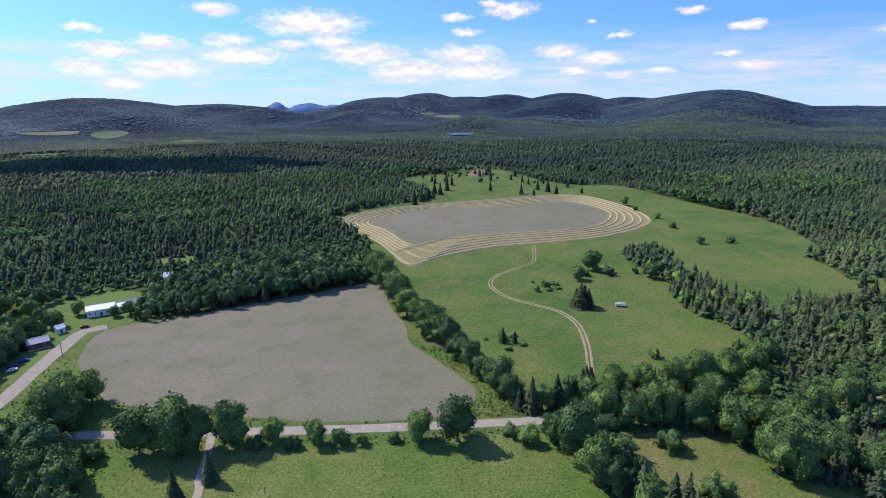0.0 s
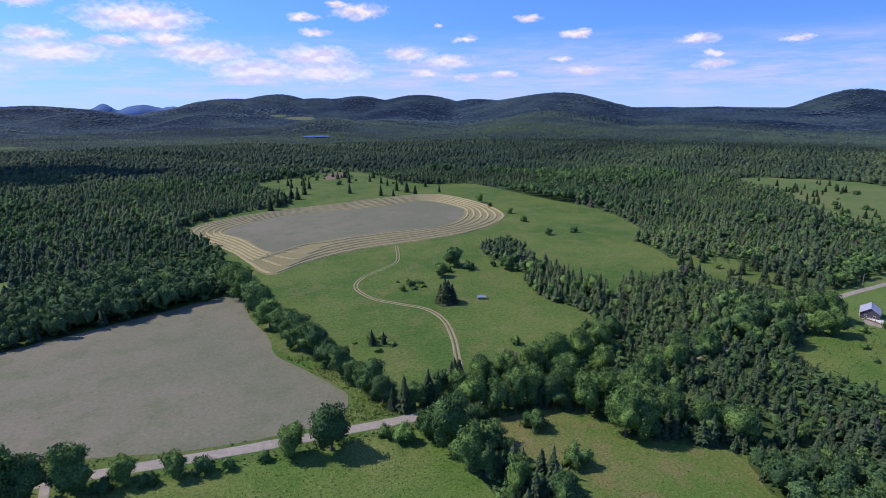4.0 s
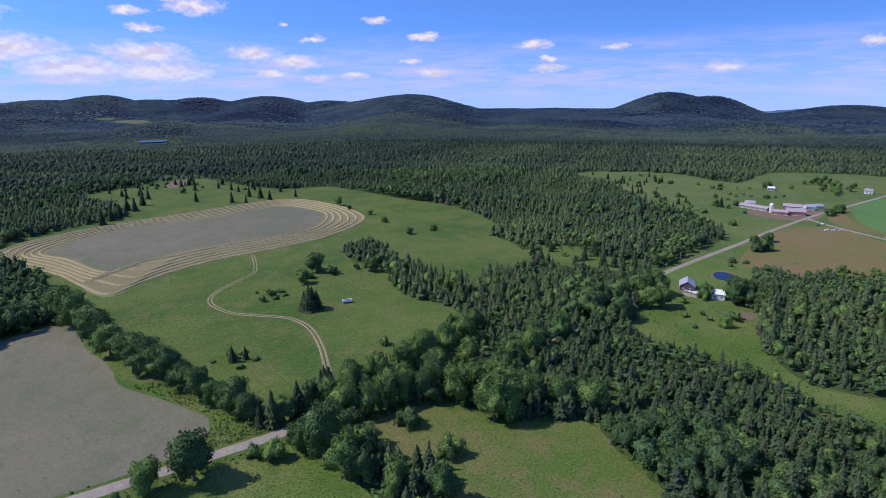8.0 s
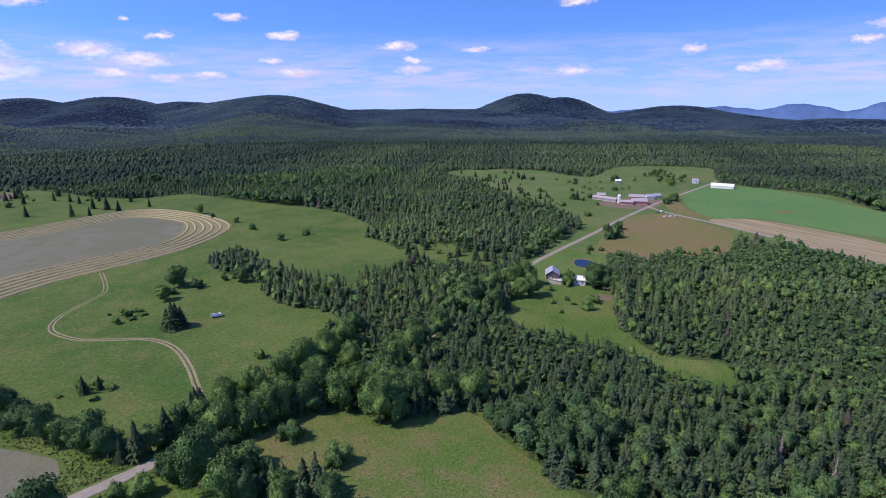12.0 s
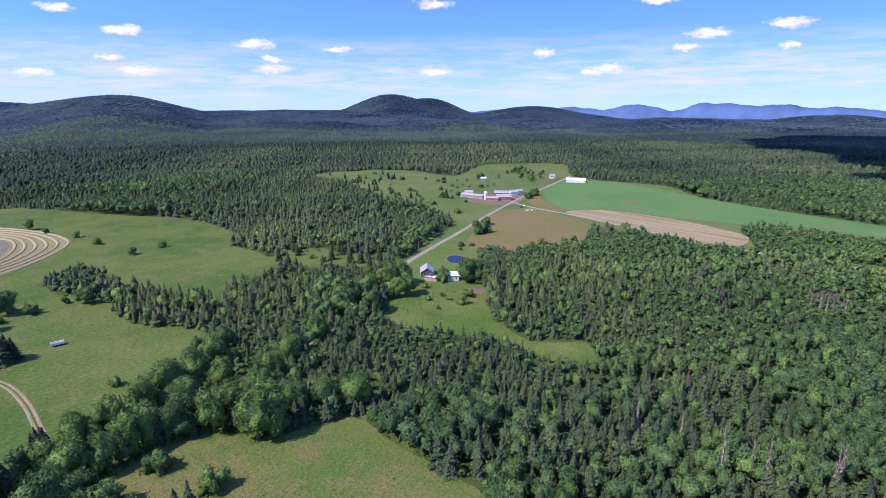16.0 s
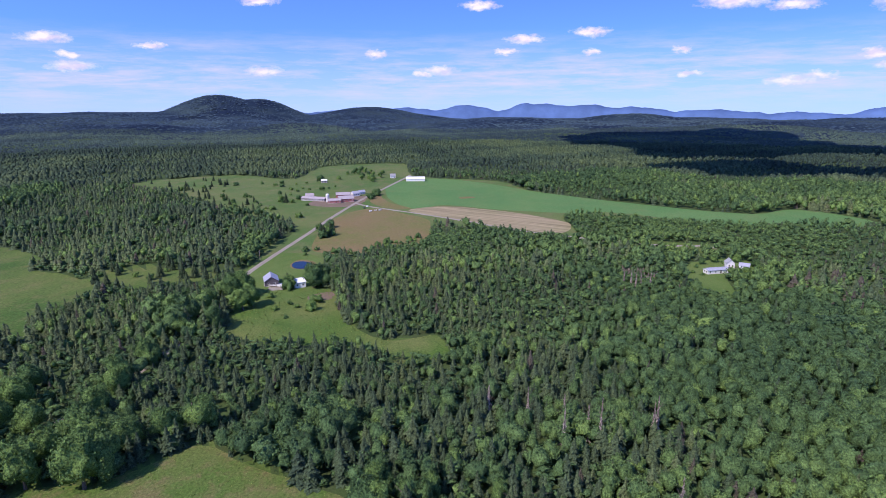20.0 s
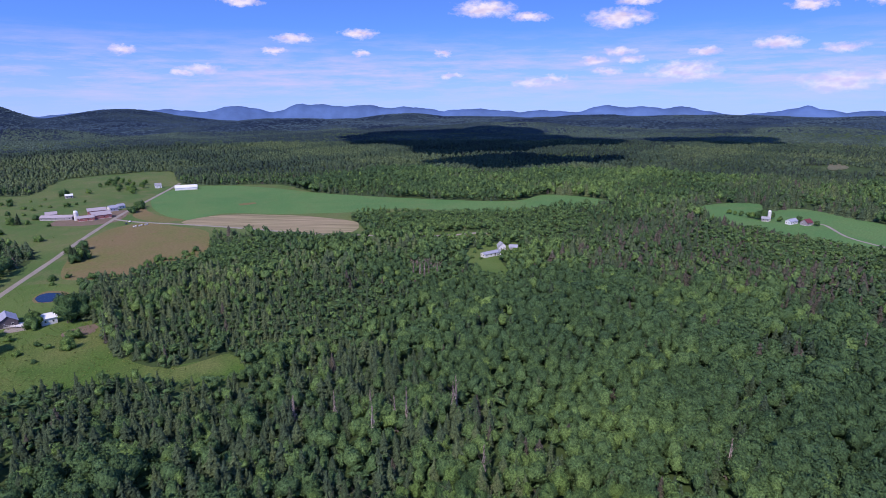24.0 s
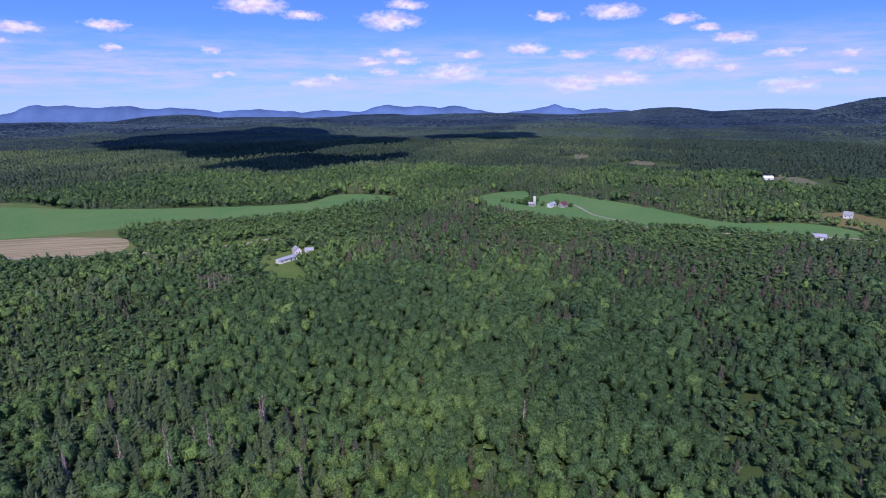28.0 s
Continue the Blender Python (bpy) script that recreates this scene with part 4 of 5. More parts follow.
def forest():
    """Woods in bands of distance; the trees nearest the meadows come back as single places."""
    rng = np.random.default_rng(11)
    near_c = [conifer_crown(s, 15, 8, False, 0.19 + 0.012 * s) for s in range(5)]
    near_b = [broad_crown(20 + s, 16, 280, 0.042, 1.1 + 0.15 * (s % 3 - 1), ICO2) for s in range(6)]
    next_c = [conifer_crown(10 + s, 9, 6, False, 0.19 + 0.012 * s) for s in range(5)]
    next_b = [broad_crown(30 + s, 12, 110, 0.058, 1.1 + 0.15 * (s % 3 - 1), ICO2) for s in range(6)]
    mid_c = [low_conifer(40 + s, 6, 4, 0.22) for s in range(5)]
    mid_b = [low_broad(50 + s, 18, 0.09) for s in range(5)]
    far_c = [low_conifer(60 + s, 5, 2, 0.21) for s in range(4)]
    far_b = [dome(70 + s) for s in range(4)]
    rest_c = [low_conifer(80 + s, 5, 1, 0.24) for s in range(3)]
    rest_b = [low_conifer(90 + s, 6, 1, 0.36) for s in range(3)]
    # zone, ring, spacing of conifers and broadleaves, their crowns, height, girth
    bands = [(0, 126, 250, 4.2, 4.8, near_c, near_b, 0.9, 1.0), (0, 250, 390, 4.2, 5.0, next_c, next_b, 0.88, 1.05), (1, 390, 960, 5.4, 6.6, mid_c, mid_b, 0.90, 1.2),
             (2, 960, 1725, 8.6, 9.2, far_c, far_b, 0.62, 1.75), (3, 1725, 2700, 14.0, 14.5, rest_c, rest_b, 0.36, 4.6), (4, 2700, 4750, 28.0, 25.0, rest_c, rest_b, 0.30, 9.4)]
    singles = []
    for k, r0, r1, step_c, step_b, con, bro, tall, wide in bands:
        for kind in (True, False):
            x, y = scatter(rng, r0, r1, step_c if kind else step_b, 44, -160)
            share = conifer_share(x, y)
            share = np.clip(share + 0.5 * (soft_noise(x, y, 17, 0.9) - 0.5), 0.03, 0.76)
            share = share * (0.4 + 0.6 * smooth01(share, 0.15, 0.5)) * (1.0, 0.85, 0.6, 0.6, 0.6)[k]
            m = rng.random(len(x)) < (share if kind else 1 - share)
            x, y = x[m], y[m]
            n = len(x)
            grow = 0.75 + 0.5 * soft_noise(x, y, 68, 0.4)
            for cx, cy, r, s in LOW_GROWTH:
                grow *= 1 - (1 - s) * np.exp(-((x - cx) ** 2 + (y - cy) ** 2) / r ** 2)
            if not kind:    # broadleaves stay low among the conifers
                grow *= 1 - 0.3 * smooth01(share[m], 0.25, 0.75)
            h = (6.0 + 7.5 * rng.random(n) ** 1.4 if kind else rng.uniform(10.0, 15.0, n)) * grow * tall
            g = (rng.uniform(1.2, 1.8, n) if kind else rng.uniform(0.62, 1.0, n)) * (wide * (0.65 if kind and k > 1 else 1.0))
            tint = rng.normal(0.38, (0.13 if kind else 0.16) * (1.0 if k < 2 else 0.5), n) + 0.30 * (soft_noise(x, y, 57, 2.2) - 0.5) + 0.26 * (soft_noise(x, y, 210, 1.1) - 0.5)
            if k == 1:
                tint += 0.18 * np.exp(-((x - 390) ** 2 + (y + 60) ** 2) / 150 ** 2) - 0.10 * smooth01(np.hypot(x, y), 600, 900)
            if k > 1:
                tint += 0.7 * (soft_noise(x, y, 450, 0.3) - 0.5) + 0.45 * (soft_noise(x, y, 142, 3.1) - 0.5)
            tint = np.clip(np.where(rng.random(n) < (0.0 if kind or k > 1 else 0.05), 0.84, tint), 0, 0.85)
            # two darker stands; the one behind the mown field holds painted backlit shade
            tint = np.clip(tint - 0.40 * np.exp(-((x - 150) ** 2 + (y + 240) ** 2) / 160 ** 2) - 0.35 * np.exp(-((x + 105) ** 2 + (y - 375) ** 2) / 130 ** 2), 0, 0.85)
            if kind:        # thinning, grey-brown firs
                ill = 0.02 + 0.55 * np.exp(-((x - 350) ** 2 + (y + 300) ** 2) / 170 ** 2) + 0.4 * np.exp(-((x - 393) ** 2 + (y + 15) ** 2) / 27 ** 2)
                tint = np.where(rng.random(n) < ill, 1.2, tint)
            if r0 == 126:   # the front row stands as single trees
                d = np.hypot(x, y)
                front = (d > 132) & (d < np.sort(d[d > 132])[100])
                singles += [(kind, *v) for v in zip(x[front], y[front], h[front], g[front])]
                x, y, h, g, tint = x[~front], y[~front], h[~front], g[~front], tint[~front]
            place = ("near the meadows", "on the valley floor", "toward the hills", "at the foot of the hills", "on the far slopes")[k]
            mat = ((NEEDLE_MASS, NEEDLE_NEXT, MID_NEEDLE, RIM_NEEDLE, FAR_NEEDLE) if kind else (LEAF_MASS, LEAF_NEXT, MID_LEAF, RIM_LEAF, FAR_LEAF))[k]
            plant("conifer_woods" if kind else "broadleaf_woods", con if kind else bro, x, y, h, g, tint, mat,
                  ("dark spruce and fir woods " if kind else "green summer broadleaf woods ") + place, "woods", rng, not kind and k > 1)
    return singles


def undergrowth():
    """Young growth that fills the floor of the near woods."""
    rng = np.random.default_rng(29)
    shapes = [broad_crown(430 + s, 4, 16, 0.17, 1.4) for s in range(4)]
    x, y = scatter(rng, 126, 500, 7.2, 44, -160)
    n = len(x)
    plant("undergrowth", shapes, x, y, rng.uniform(3.0, 5.0, n), rng.uniform(1.3, 1.9, n), np.clip(rng.normal(0.36, 0.14, n), 0, 0.85),
          LEAF_MASS, "dense green undergrowth between the trunks", "undergrowth", rng)


def scrub():
    """Dense low growth where the woods are young."""
    rng = np.random.default_rng(23)
    shapes = [broad_crown(400 + s, 4, 22, 0.13, 1.3) for s in range(4)]
    for cx, cy, r, s in LOW_GROWTH:
        if s > 0.75 or cx < 300:
            continue
        n = int(3.1 * r * r / 26)
        a, q = rng.uniform(0, 6.283, n), r * 0.95 * np.sqrt(rng.random(n))
        x, y = cx + q * np.cos(a), cy + q * np.sin(a)
        m = wooded(x, y)
        x, y = x[m], y[m]
        n = len(x)
        plant("young_scrub", shapes, x, y, rng.uniform(2.7, 5.7, n), rng.uniform(1.2, 1.9, n), np.clip(rng.normal(0.45, 0.16, n), 0, 0.85),
              LEAF_MASS, "dense low scrub of young broadleaf trees", "scrub", rng)


undergrowth()
scrub()
FRONT_ROW = forest()


def tussocks(name, edge, step, low, high, mat, label, seed, keep=0.8, bounds=None):
    """Rank tufts of grass and weeds over a meadow."""
    rng = np.random.default_rng(seed)
    x0, y0 = edge.min(0)
    x1, y1 = edge.max(0)
    gx, gy = np.meshgrid(np.arange(x0, x1, step), np.arange(y0, y1, step))
    x = (gx + rng.uniform(-.5, .5, gx.shape) * step).ravel()
    y = (gy + rng.uniform(-.5, .5, gx.shape) * step).ravel()
    m = inside(x, y, edge) & (rng.random(len(x)) < keep * (0.55 + 0.6 * soft_noise(x, y, 27, seed)))
    for line in (ROAD, SPUR, LANE_A):
        m &= ~near_line(x, y, line, 4.2)
    for other in (MOWN_EDGE, HAY_EDGE, CROP_EDGE, STUBBLE_EDGE, POND_EDGE):
        if other is not edge:
            m &= ~inside(x, y, other)
    m &= ~near_line(x, y, TRACK, 3.0)
    x, y = x[m], y[m]
    n = len(x)
    t = [broad_crown(300 + s, 4, 6, 0.16, 1.5) for s in range(4)]
    t = [(np.column_stack([v[:, :2], np.maximum((v[:, 2] - .35) * 1.0, -0.05)]), f) for v, f in t]
    plant(name, t, x, y, rng.uniform(low, high, n), rng.uniform(1.2, 2.2, n), np.clip(rng.normal(.5, .22, n), 0, .85), mat, label, "grass", rng)


TUFT = leaves("rank_meadow_tufts", (0.105, 0.172, 0.040), (0.132, 0.198, 0.048), (0.205, 0.220, 0.075), False)
tussocks("meadow_tufts", MEADOW_A, 1.5, 0.2, 0.6, TUFT, "rank green grass tufts over the meadow", 1)
tussocks("meadow_tufts", MEADOW_B, 1.5, 0.2, 0.55, TUFT, "rank green and tan tufts in the inner meadow", 2)
tussocks("meadow_tufts", MEADOW_C, 2.2, 0.4, 1, TUFT, "rank green tufts in the house clearing", 3)
tussocks("lawn_weeds", LAWN_C, 2.5, 0.2, 0.9, TUFT, "scattered weeds on the homestead's lawn", 7)
tussocks("yard_weeds", YARD_B, 2.5, 0.2, 0.9, TUFT, "long grass round the lone house", 8)
tussocks("field_weeds", TALL_EDGE, 6.0, 0.3, 0.7, TUFT, "green weeds in the brown field", 9, 0.25)
tussocks("verge_weeds", VERGE_B, 1.5, 0.4, 1.3, TUFT, "tall lush weeds beside the road and hedgerow", 10)
tussocks("verge_weeds", HEDGE_STRIP, 1.3, 0.5, 1.5, TUFT, "tall lush weeds between mown field and hedgerow", 12, 1.0)
tussocks("meadow_tufts", VERGE_A, 1.4, 0.4, 1.1, TUFT, "lush weeds on the road verge", 4)
tussocks("pasture_weeds", PASTURE, 8.0, 0.3, 0.7, TUFT, "scattered weeds and tufts in the grazed pasture", 5, 0.3)
tussocks("pasture_weeds", FARMLAND, 9.0, 0.4, 1.2, TUFT, "scattered weeds over the farm's grazing land", 6, 0.25)
DRYTUFT = leaves("dry_stubble_tufts", (0.19, 0.17, 0.115), (0.23, 0.20, 0.14), (0.20, 0.21, 0.12), False)
tussocks("stubble_tufts", MOWN_EDGE, 3.2, 0.25, 0.5, DRYTUFT, "small dry tufts left on the mown field", 13, 0.5)


def trunk_mesh(seed, height, radius):
    rng = random.Random(seed)
    bm = bmesh.new()
    rings = []
    for i in range(6):
        u = i / 5
        r = radius * (1.35 if i == 0 else 1 - 0.75 * u)
        ox, oy = rng.uniform(-.12, .12) * u, rng.uniform(-.12, .12) * u
        rings.append([bm.verts.new((ox + r * math.cos(k * 1.0472), oy + r * math.sin(k * 1.0472), height * u)) for k in range(6)])
    for a, b in zip(rings[:-1], rings[1:]):
        for k in range(6):
            bm.faces.new((a[k], a[(k + 1) % 6], b[(k + 1) % 6], b[k]))
    bm.faces.new(rings[-1])
    for k in range(5):     # limbs
        a, z = k * 1.26 + rng.uniform(0, .5), height * rng.uniform(.45, .8)
        p, q = Vector((0, 0, z)), Vector((math.cos(a) * 2.0, math.sin(a) * 2.0, z + 1.6))
        s = Vector((-math.sin(a), math.cos(a), 0)) * radius * .35
        up = Vector((0, 0, radius * .35))
        vs = [bm.verts.new(p + o) for o in (s, up, -s, -up)] + [bm.verts.new(q)]
        for j in range(4):
            bm.faces.new((vs[j], vs[(j + 1) % 4], vs[4]))
    me = bpy.data.meshes.new("trunk")
    bm.to_mesh(me)
    bm.free()
    me.materials.append(BARK)
    return me


TREE_SETS = {}


def tree_set(kind):
    """A few grown trees of a kind, 10 m high, that all its copies share."""
    if kind in TREE_SETS:
        return TREE_SETS[kind]
    out = []
    for s in range(5):
        if kind == "broadleaf_tree":
            v, t = broad_crown(100 + s, 26, 1950, 0.022, (0.72, 0.82, 0.95, 1.05, 0.88)[s], ICO3, 0.55, 1.22)
            me = tri_mesh("crown", v * 10, t, LEAF_OWN, smooth=True)
        elif kind == "bush":
            v, t = broad_crown(130 + s, 14, 650, 0.032, 1.7, ICO3, 0.6, 1.25)
            v[:, 2] = np.maximum((v[:, 2] - 0.18) * 1.2, -0.02)
            me = tri_mesh("crown", v * 10, t, LEAF_OWN, smooth=True)
        elif kind == "dead_conifer":
            v, t = conifer_crown(160 + s, 9, 5, False, 0.11)
            me = tri_mesh("crown", v * 10, t[::2], DEAD_MASS)
        else:
            v, t = conifer_crown(180 + s, 34, 13, True, 0.19 + 0.02 * (s % 3))
            me = tri_mesh("crown", v * 10, t, NEEDLE_OWN)
        out.append((trunk_mesh(s, 9.2 if "conifer" in kind else (1.5 if kind == "bush" else 6.0), 0.1 if kind == "bush" else 0.24), me))
    TREE_SETS[kind] = out
    return out


def tree(kind, x, y, height, label, group="", wide=1.0, pick=None):
    rng = random.Random(int(x * 31 + y * 17))
    trunk, crown = tree_set(kind)[rng.randrange(5) if pick is None else pick]
    top = new(kind)
    top.empty_display_size = 0.5
    top.matrix_basis = Matrix.Translation((x, y, float(land(x, y)))) @ Matrix.Rotation(rng.uniform(0, 6.28), 4, "Z") @ \
        Matrix.Diagonal((height / 10 * wide, height / 10 * wide, height / 10, 1))
    for nm, me in (("trunk", trunk), ("crown", crown)):
        ob = new(nm, me)
        ob.parent = top
        if nm == "crown" and kind == "broadleaf_tree":
            ob.location.z, ob.scale.z = -1.5, 1.14
        elif nm == "crown" and kind == "bush":
            ob.location.z = -0.7
    return tagged(top, label, {"broadleaf_tree": "tree", "conifer_tree": "tree", "dead_conifer": "tree"}.get(kind, kind), group)


# ---------------------------------------------------------------- single trees
def row_of(kind, label, group, places, wide=1.0):
    for x, y, h in places:
        tree(kind, x, y, h, label, group, wide)


row_of("broadleaf_tree", "leafy green broadleaf tree beside the gravel road", "roadside trees",
       [(-9, 177, 14.2), (4.5, 177, 20.5), (-76.5, 175.5, 20), (-106.5, 169.5, 21.3), (-96, 171, 24), (-88.5, 172.5, 18.5), (-61.5, 177, 11.9), (-46.5, 175.5, 10.8),
        (-145.5, 186, 20.2), (-156, 207, 15), (-160.5, 171, 13.2), (-147, 192, 19.5), (-151.5, 199.5, 18), (-144, 204, 16.5), (-148.5, 181.5, 16.5), (-154.5, 192, 16.5), (-132, 151.5, 17.2), (-120, 151.5, 13.6)], 1.15)
row_of("bush", "rounded green bush on the road verge", "roadside bushes",
       [(-37.5, 175.5, 7.4), (-30, 175.5, 5.1), (24, 180, 6.1), (30, 175.5, 8.2), (-123, 168, 8.1), (-18, 177, 4.5), (-54, 174, 5.4), (-67.5, 174, 6)])
row_of("conifer_tree", "young dark spruce in the rough meadow", "meadow spruces", [(-76.5, 156, 11.9), (-84, 147, 11.7)], 1.25)
row_of("conifer_tree", "dark spruce standing in the green pasture", "pasture spruces",
       [ (30, 261, 8.7), (36, 261, 6.8), (64.5, 745.5, 13.8), (102, 715.5, 14.7), (-33, 649.5, 16.2), (-25.5, 669, 16.6), (-10.5, 726, 16.4),
        (6, 753, 18.5), (13.5, 799.5, 14.7), (139.5, 732, 16.5), (147, 712.5, 13.2), (117, 706.5, 10.2), (181.5, 720, 10.4), (-18, 690, 15), (-3, 717, 16.5), (129, 750, 15)], 1.3)
row_of("conifer_tree", "broad dark spruce casting shade in the pasture", "broad spruces", [(81, 309, 15.6), (84, 312.8, 13.5), (78.8, 311.2, 12), (85.5, 309, 12)], 2.0)
row_of("broadleaf_tree", "small round tree in the green pasture", "pasture trees",
       [(108, 384, 16.8), (91.5, 361.5, 11.2), (208.5, 631.5, 11.9), (142.5, 364.5, 12)], 1.35)
row_of("bush", "low dark bush in the green pasture", "pasture bushes",
       [(115.5, 372, 8.2), (217.5, 454.5, 7.8), (244.5, 457.5, 6.9), (100.5, 243, 5.2), (220.5, 558, 7.1), (217.5, 514.5, 7.6), (57, 831, 8.4), (30, 265.5, 6), (67.5, 345, 5.2),
        (99, 370.5, 6), (211.5, 600, 6), (60, 339, 4.5), (135, 375, 5.2)])
row_of("broadleaf_tree", "full green hedgerow tree between field and pasture", "hedgerow trees",
       [(-39, 354, 22.6), (-27, 321, 20.9), (-21, 298.5, 18.8), (-12, 285, 17.1), (-6, 270, 18.1), (1.5, 258, 17), (12, 232.5, 16.8), (16.5, 225, 11.4), (22.5, 214.5, 17.5),
        (27, 204, 13), (39, 198, 11.6), (72, 213, 12), (-33, 336, 18.9), (-16.5, 291, 15.5), (-1.5, 264, 15.5), (-45, 369, 20.7), (7.5, 244.5, 13.8)], 1.25)
row_of("conifer_tree", "dark fir at the end of the hedgerow", "hedgerow firs", [(34.5, 196.5, 15.3), (45, 199.5, 15), (30, 198, 10.1), (60, 213, 11.9), (49.5, 201, 12)], 1.3)
row_of("bush", "grey-green shrub in the inner meadow", "meadow shrubs", [(79.5, 171, 9.1), (84, 147, 9.4), (270, 171, 7.9), (282, 207, 4.7), (298.5, 205.5, 8.9)])
row_of("broadleaf_tree", "tall green tree at the meadow corner", "meadow edge trees",
       [(45, 166.5, 24.8), (39, 175.5, 14.4), (48, 153, 19.8), (52.5, 148.5, 14.5), (60, 139.5, 14.4), (70.5, 127.5, 16), (103.5, 175.5, 20.2), (78, 187.5, 18.8)], 0.95)
row_of("broadleaf_tree", "tall dense grey-green tree at the meadow edge", "tall meadow trees", [(109.5, 157.5, 23.2), (115.5, 154.5, 19.5)], 1.05)
row_of("broadleaf_tree", "full broadleaf tree in the belt along the road", "belt beside the road",
       [(54, 184.5, 13.5), (61.5, 189, 16.5), (69, 186, 15), (85.5, 187.5, 17.2), (93, 183, 15), (99, 189, 18), (114, 180, 16.5), (121.5, 169.5, 18), (129, 159, 16.5), (138, 151.5, 15),
        (147, 142.5, 16.5), (57, 201, 13.5), (69, 205.5, 15), (82.5, 208.5, 16.5), (96, 211.5, 16.5), (109.5, 214.5, 18), (123, 219, 16.5), (136.5, 225, 16.5), (148.5, 234, 15), (129, 181.5, 16.5), (142.5, 189, 16.5),
        (157.5, 195, 16.5), (90, 198, 13.5), (108, 199.5, 15), (126, 202.5, 15), (165, 204, 15), (183, 205.5, 15)], 1.1)
row_of("broadleaf_tree", "shade tree beside the lone house", "house trees", [(258, 210, 15), (265.5, 208.5, 15.3), (306, 191.2, 12), (313.5, 178.5, 13.5), (303, 207.8, 9.8), (301.5, 205.5, 10.5), (307.5, 190.5, 18.8), (312, 186, 17.2)], 1.2)
row_of("conifer_tree", "pair of spruces beside the farm road", "roadside spruces", [(313.5, 178.5, 13.5), (319.5, 177, 14.2), (316.5, 181.5, 12), (438, 261, 13), (441, 253.5, 14.1), (435, 256.5, 12)], 1.3)
row_of("conifer_tree", "small dark spruce in the farm's grazing land", "farm spruces",
       [(558, 480, 7.5), (577.5, 510, 8.2), (600, 540, 7.5), (615, 562.5, 6.8), (549, 450, 9), (585, 483, 6), (582, 393, 12), (660, 600, 7.5), (525, 412.5, 9), (517.5, 393, 10.5)], 1.4)
row_of("bush", "dark bush in the farm's grazing land", "farm bushes",
       [(505.5, 327, 7.5), (582, 400.5, 10.2), (582, 384, 5.7), (637.5, 303, 8.7), (655.5, 304.5, 8.9), (751.5, 442.5, 12.5), (805.5, 384, 10.8), (562.5, 454.5, 5.8),
        (568.5, 472.5, 6), (622.5, 588, 6.8), (592.5, 495, 6), (645, 570, 6), (540, 435, 6), (817.5, 405, 9), (780, 427.5, 7.5)])
def scattered(kind, label, group, edge, count, low, high, seed, wide=1.2):
    """A loose handful of trees inside a plan outline."""
    rng = np.random.default_rng(seed)
    lo, hi = edge.min(0), edge.max(0)
    while count:
        x, y = rng.uniform(lo, hi)
        if inside(np.array([x]), np.array([y]), edge)[0] and not near_line(np.array([x]), np.array([y]), ROAD, 7)[0]:
            tree(kind, round(float(x), 1), round(float(y), 1), float(rng.uniform(low, high)), label, group, wide)
            count -= 1


scattered("conifer_tree", "dark young spruce in the half-open glade", "glade spruces", GLADE, 16, 7.5, 13.5, 1, 1.4)
scattered("bush", "low green bush in the half-open glade", "glade bushes", GLADE, 12, 3, 6, 2)
row_of("broadleaf_tree", "bright yellow-green tree beside the shaded road", "yellow-green trees",
       [(228, 223.5, 13.5), (241.5, 228, 12), (216, 217.5, 12), (235.5, 234, 13.5), (223.5, 232.5, 12), (256.5, 249, 12)], 1.3)
row_of("broadleaf_tree", "tall dark tree where the road leaves the woods", "tall road trees",
       [(273, 229.5, 18), (279, 225, 18), (228, 205.5, 16.5), (270, 247.5, 13.5), (253.5, 229.5, 15), (285, 228, 12)], 1.1)
row_of("bush", "round shrub with a dark shadow in the clearing", "clearing shrubs", [(283.5, 175.5, 6.3), (264, 192, 3.3), (274.5, 189, 3), (271.5, 181.5, 2.7), (255, 178.5, 2.4)], 1.3)
row_of("bush", "rounded dark bush by the farm crossroads", "crossroads bushes", [(631.5, 304.5, 9), (664.5, 309, 10.5), (670.5, 315, 7.5), (459, 274.5, 7.5), (472.5, 271.5, 9), (441, 255, 12), (433.5, 256.5, 9)], 1.1)
scattered("bush", "green shrub along the pond bank and road", "pond shrubs", np.array([(360, 210), (393, 210), (393, 247.5), (369, 255), (363, 237)]), 8, 3, 6, 5)
scattered("bush", "small shrub in the homestead's garden", "garden shrubs", LAWN_C, 16, 1.4, 3, 6)
row_of("broadleaf_tree", "small tree behind the homestead", "garden trees", [(413.5, -79, 8), (418.7, -86, 7), (410, -91, 9), (405, -84, 7.5), (424, -95, 7), (400, -40, 8), (450, -69, 7.5), (454.5, -85.5, 7.5), (445.5, -96, 6.8), (435, -96, 6), (441, -60, 6)], 1.3)
row_of("broadleaf_tree", "small round tree in the far farm's hedge", "far hedge", [(547.5, -349.5, 6), (540, -352.5, 6), (535.5, -354, 7.5), (553.5, -346.5, 5.2), (559.5, -343.5, 6), (528, -369, 9),
       (531, -363, 9), (516, -370.5, 6), (529.5, -357, 10.5), (534, -364.5, 10.5), (511.5, -387, 7.5), (495, -393, 6)], 1.3)
scattered("dead_conifer", "grey leafless brush at the wood's edge", "dead brush", np.array([(387, -3), (408, -3), (408, -27), (387, -27)]), 60, 3.6, 6.0, 9, 2.6)
scattered("bush", "dark bush on the open farm grazing", "grazing bushes", np.array([(517.5, 348), (588, 525), (645, 600), (757.5, 502.5), (750, 397.5), (660, 357)]), 26, 3, 6.8, 11)
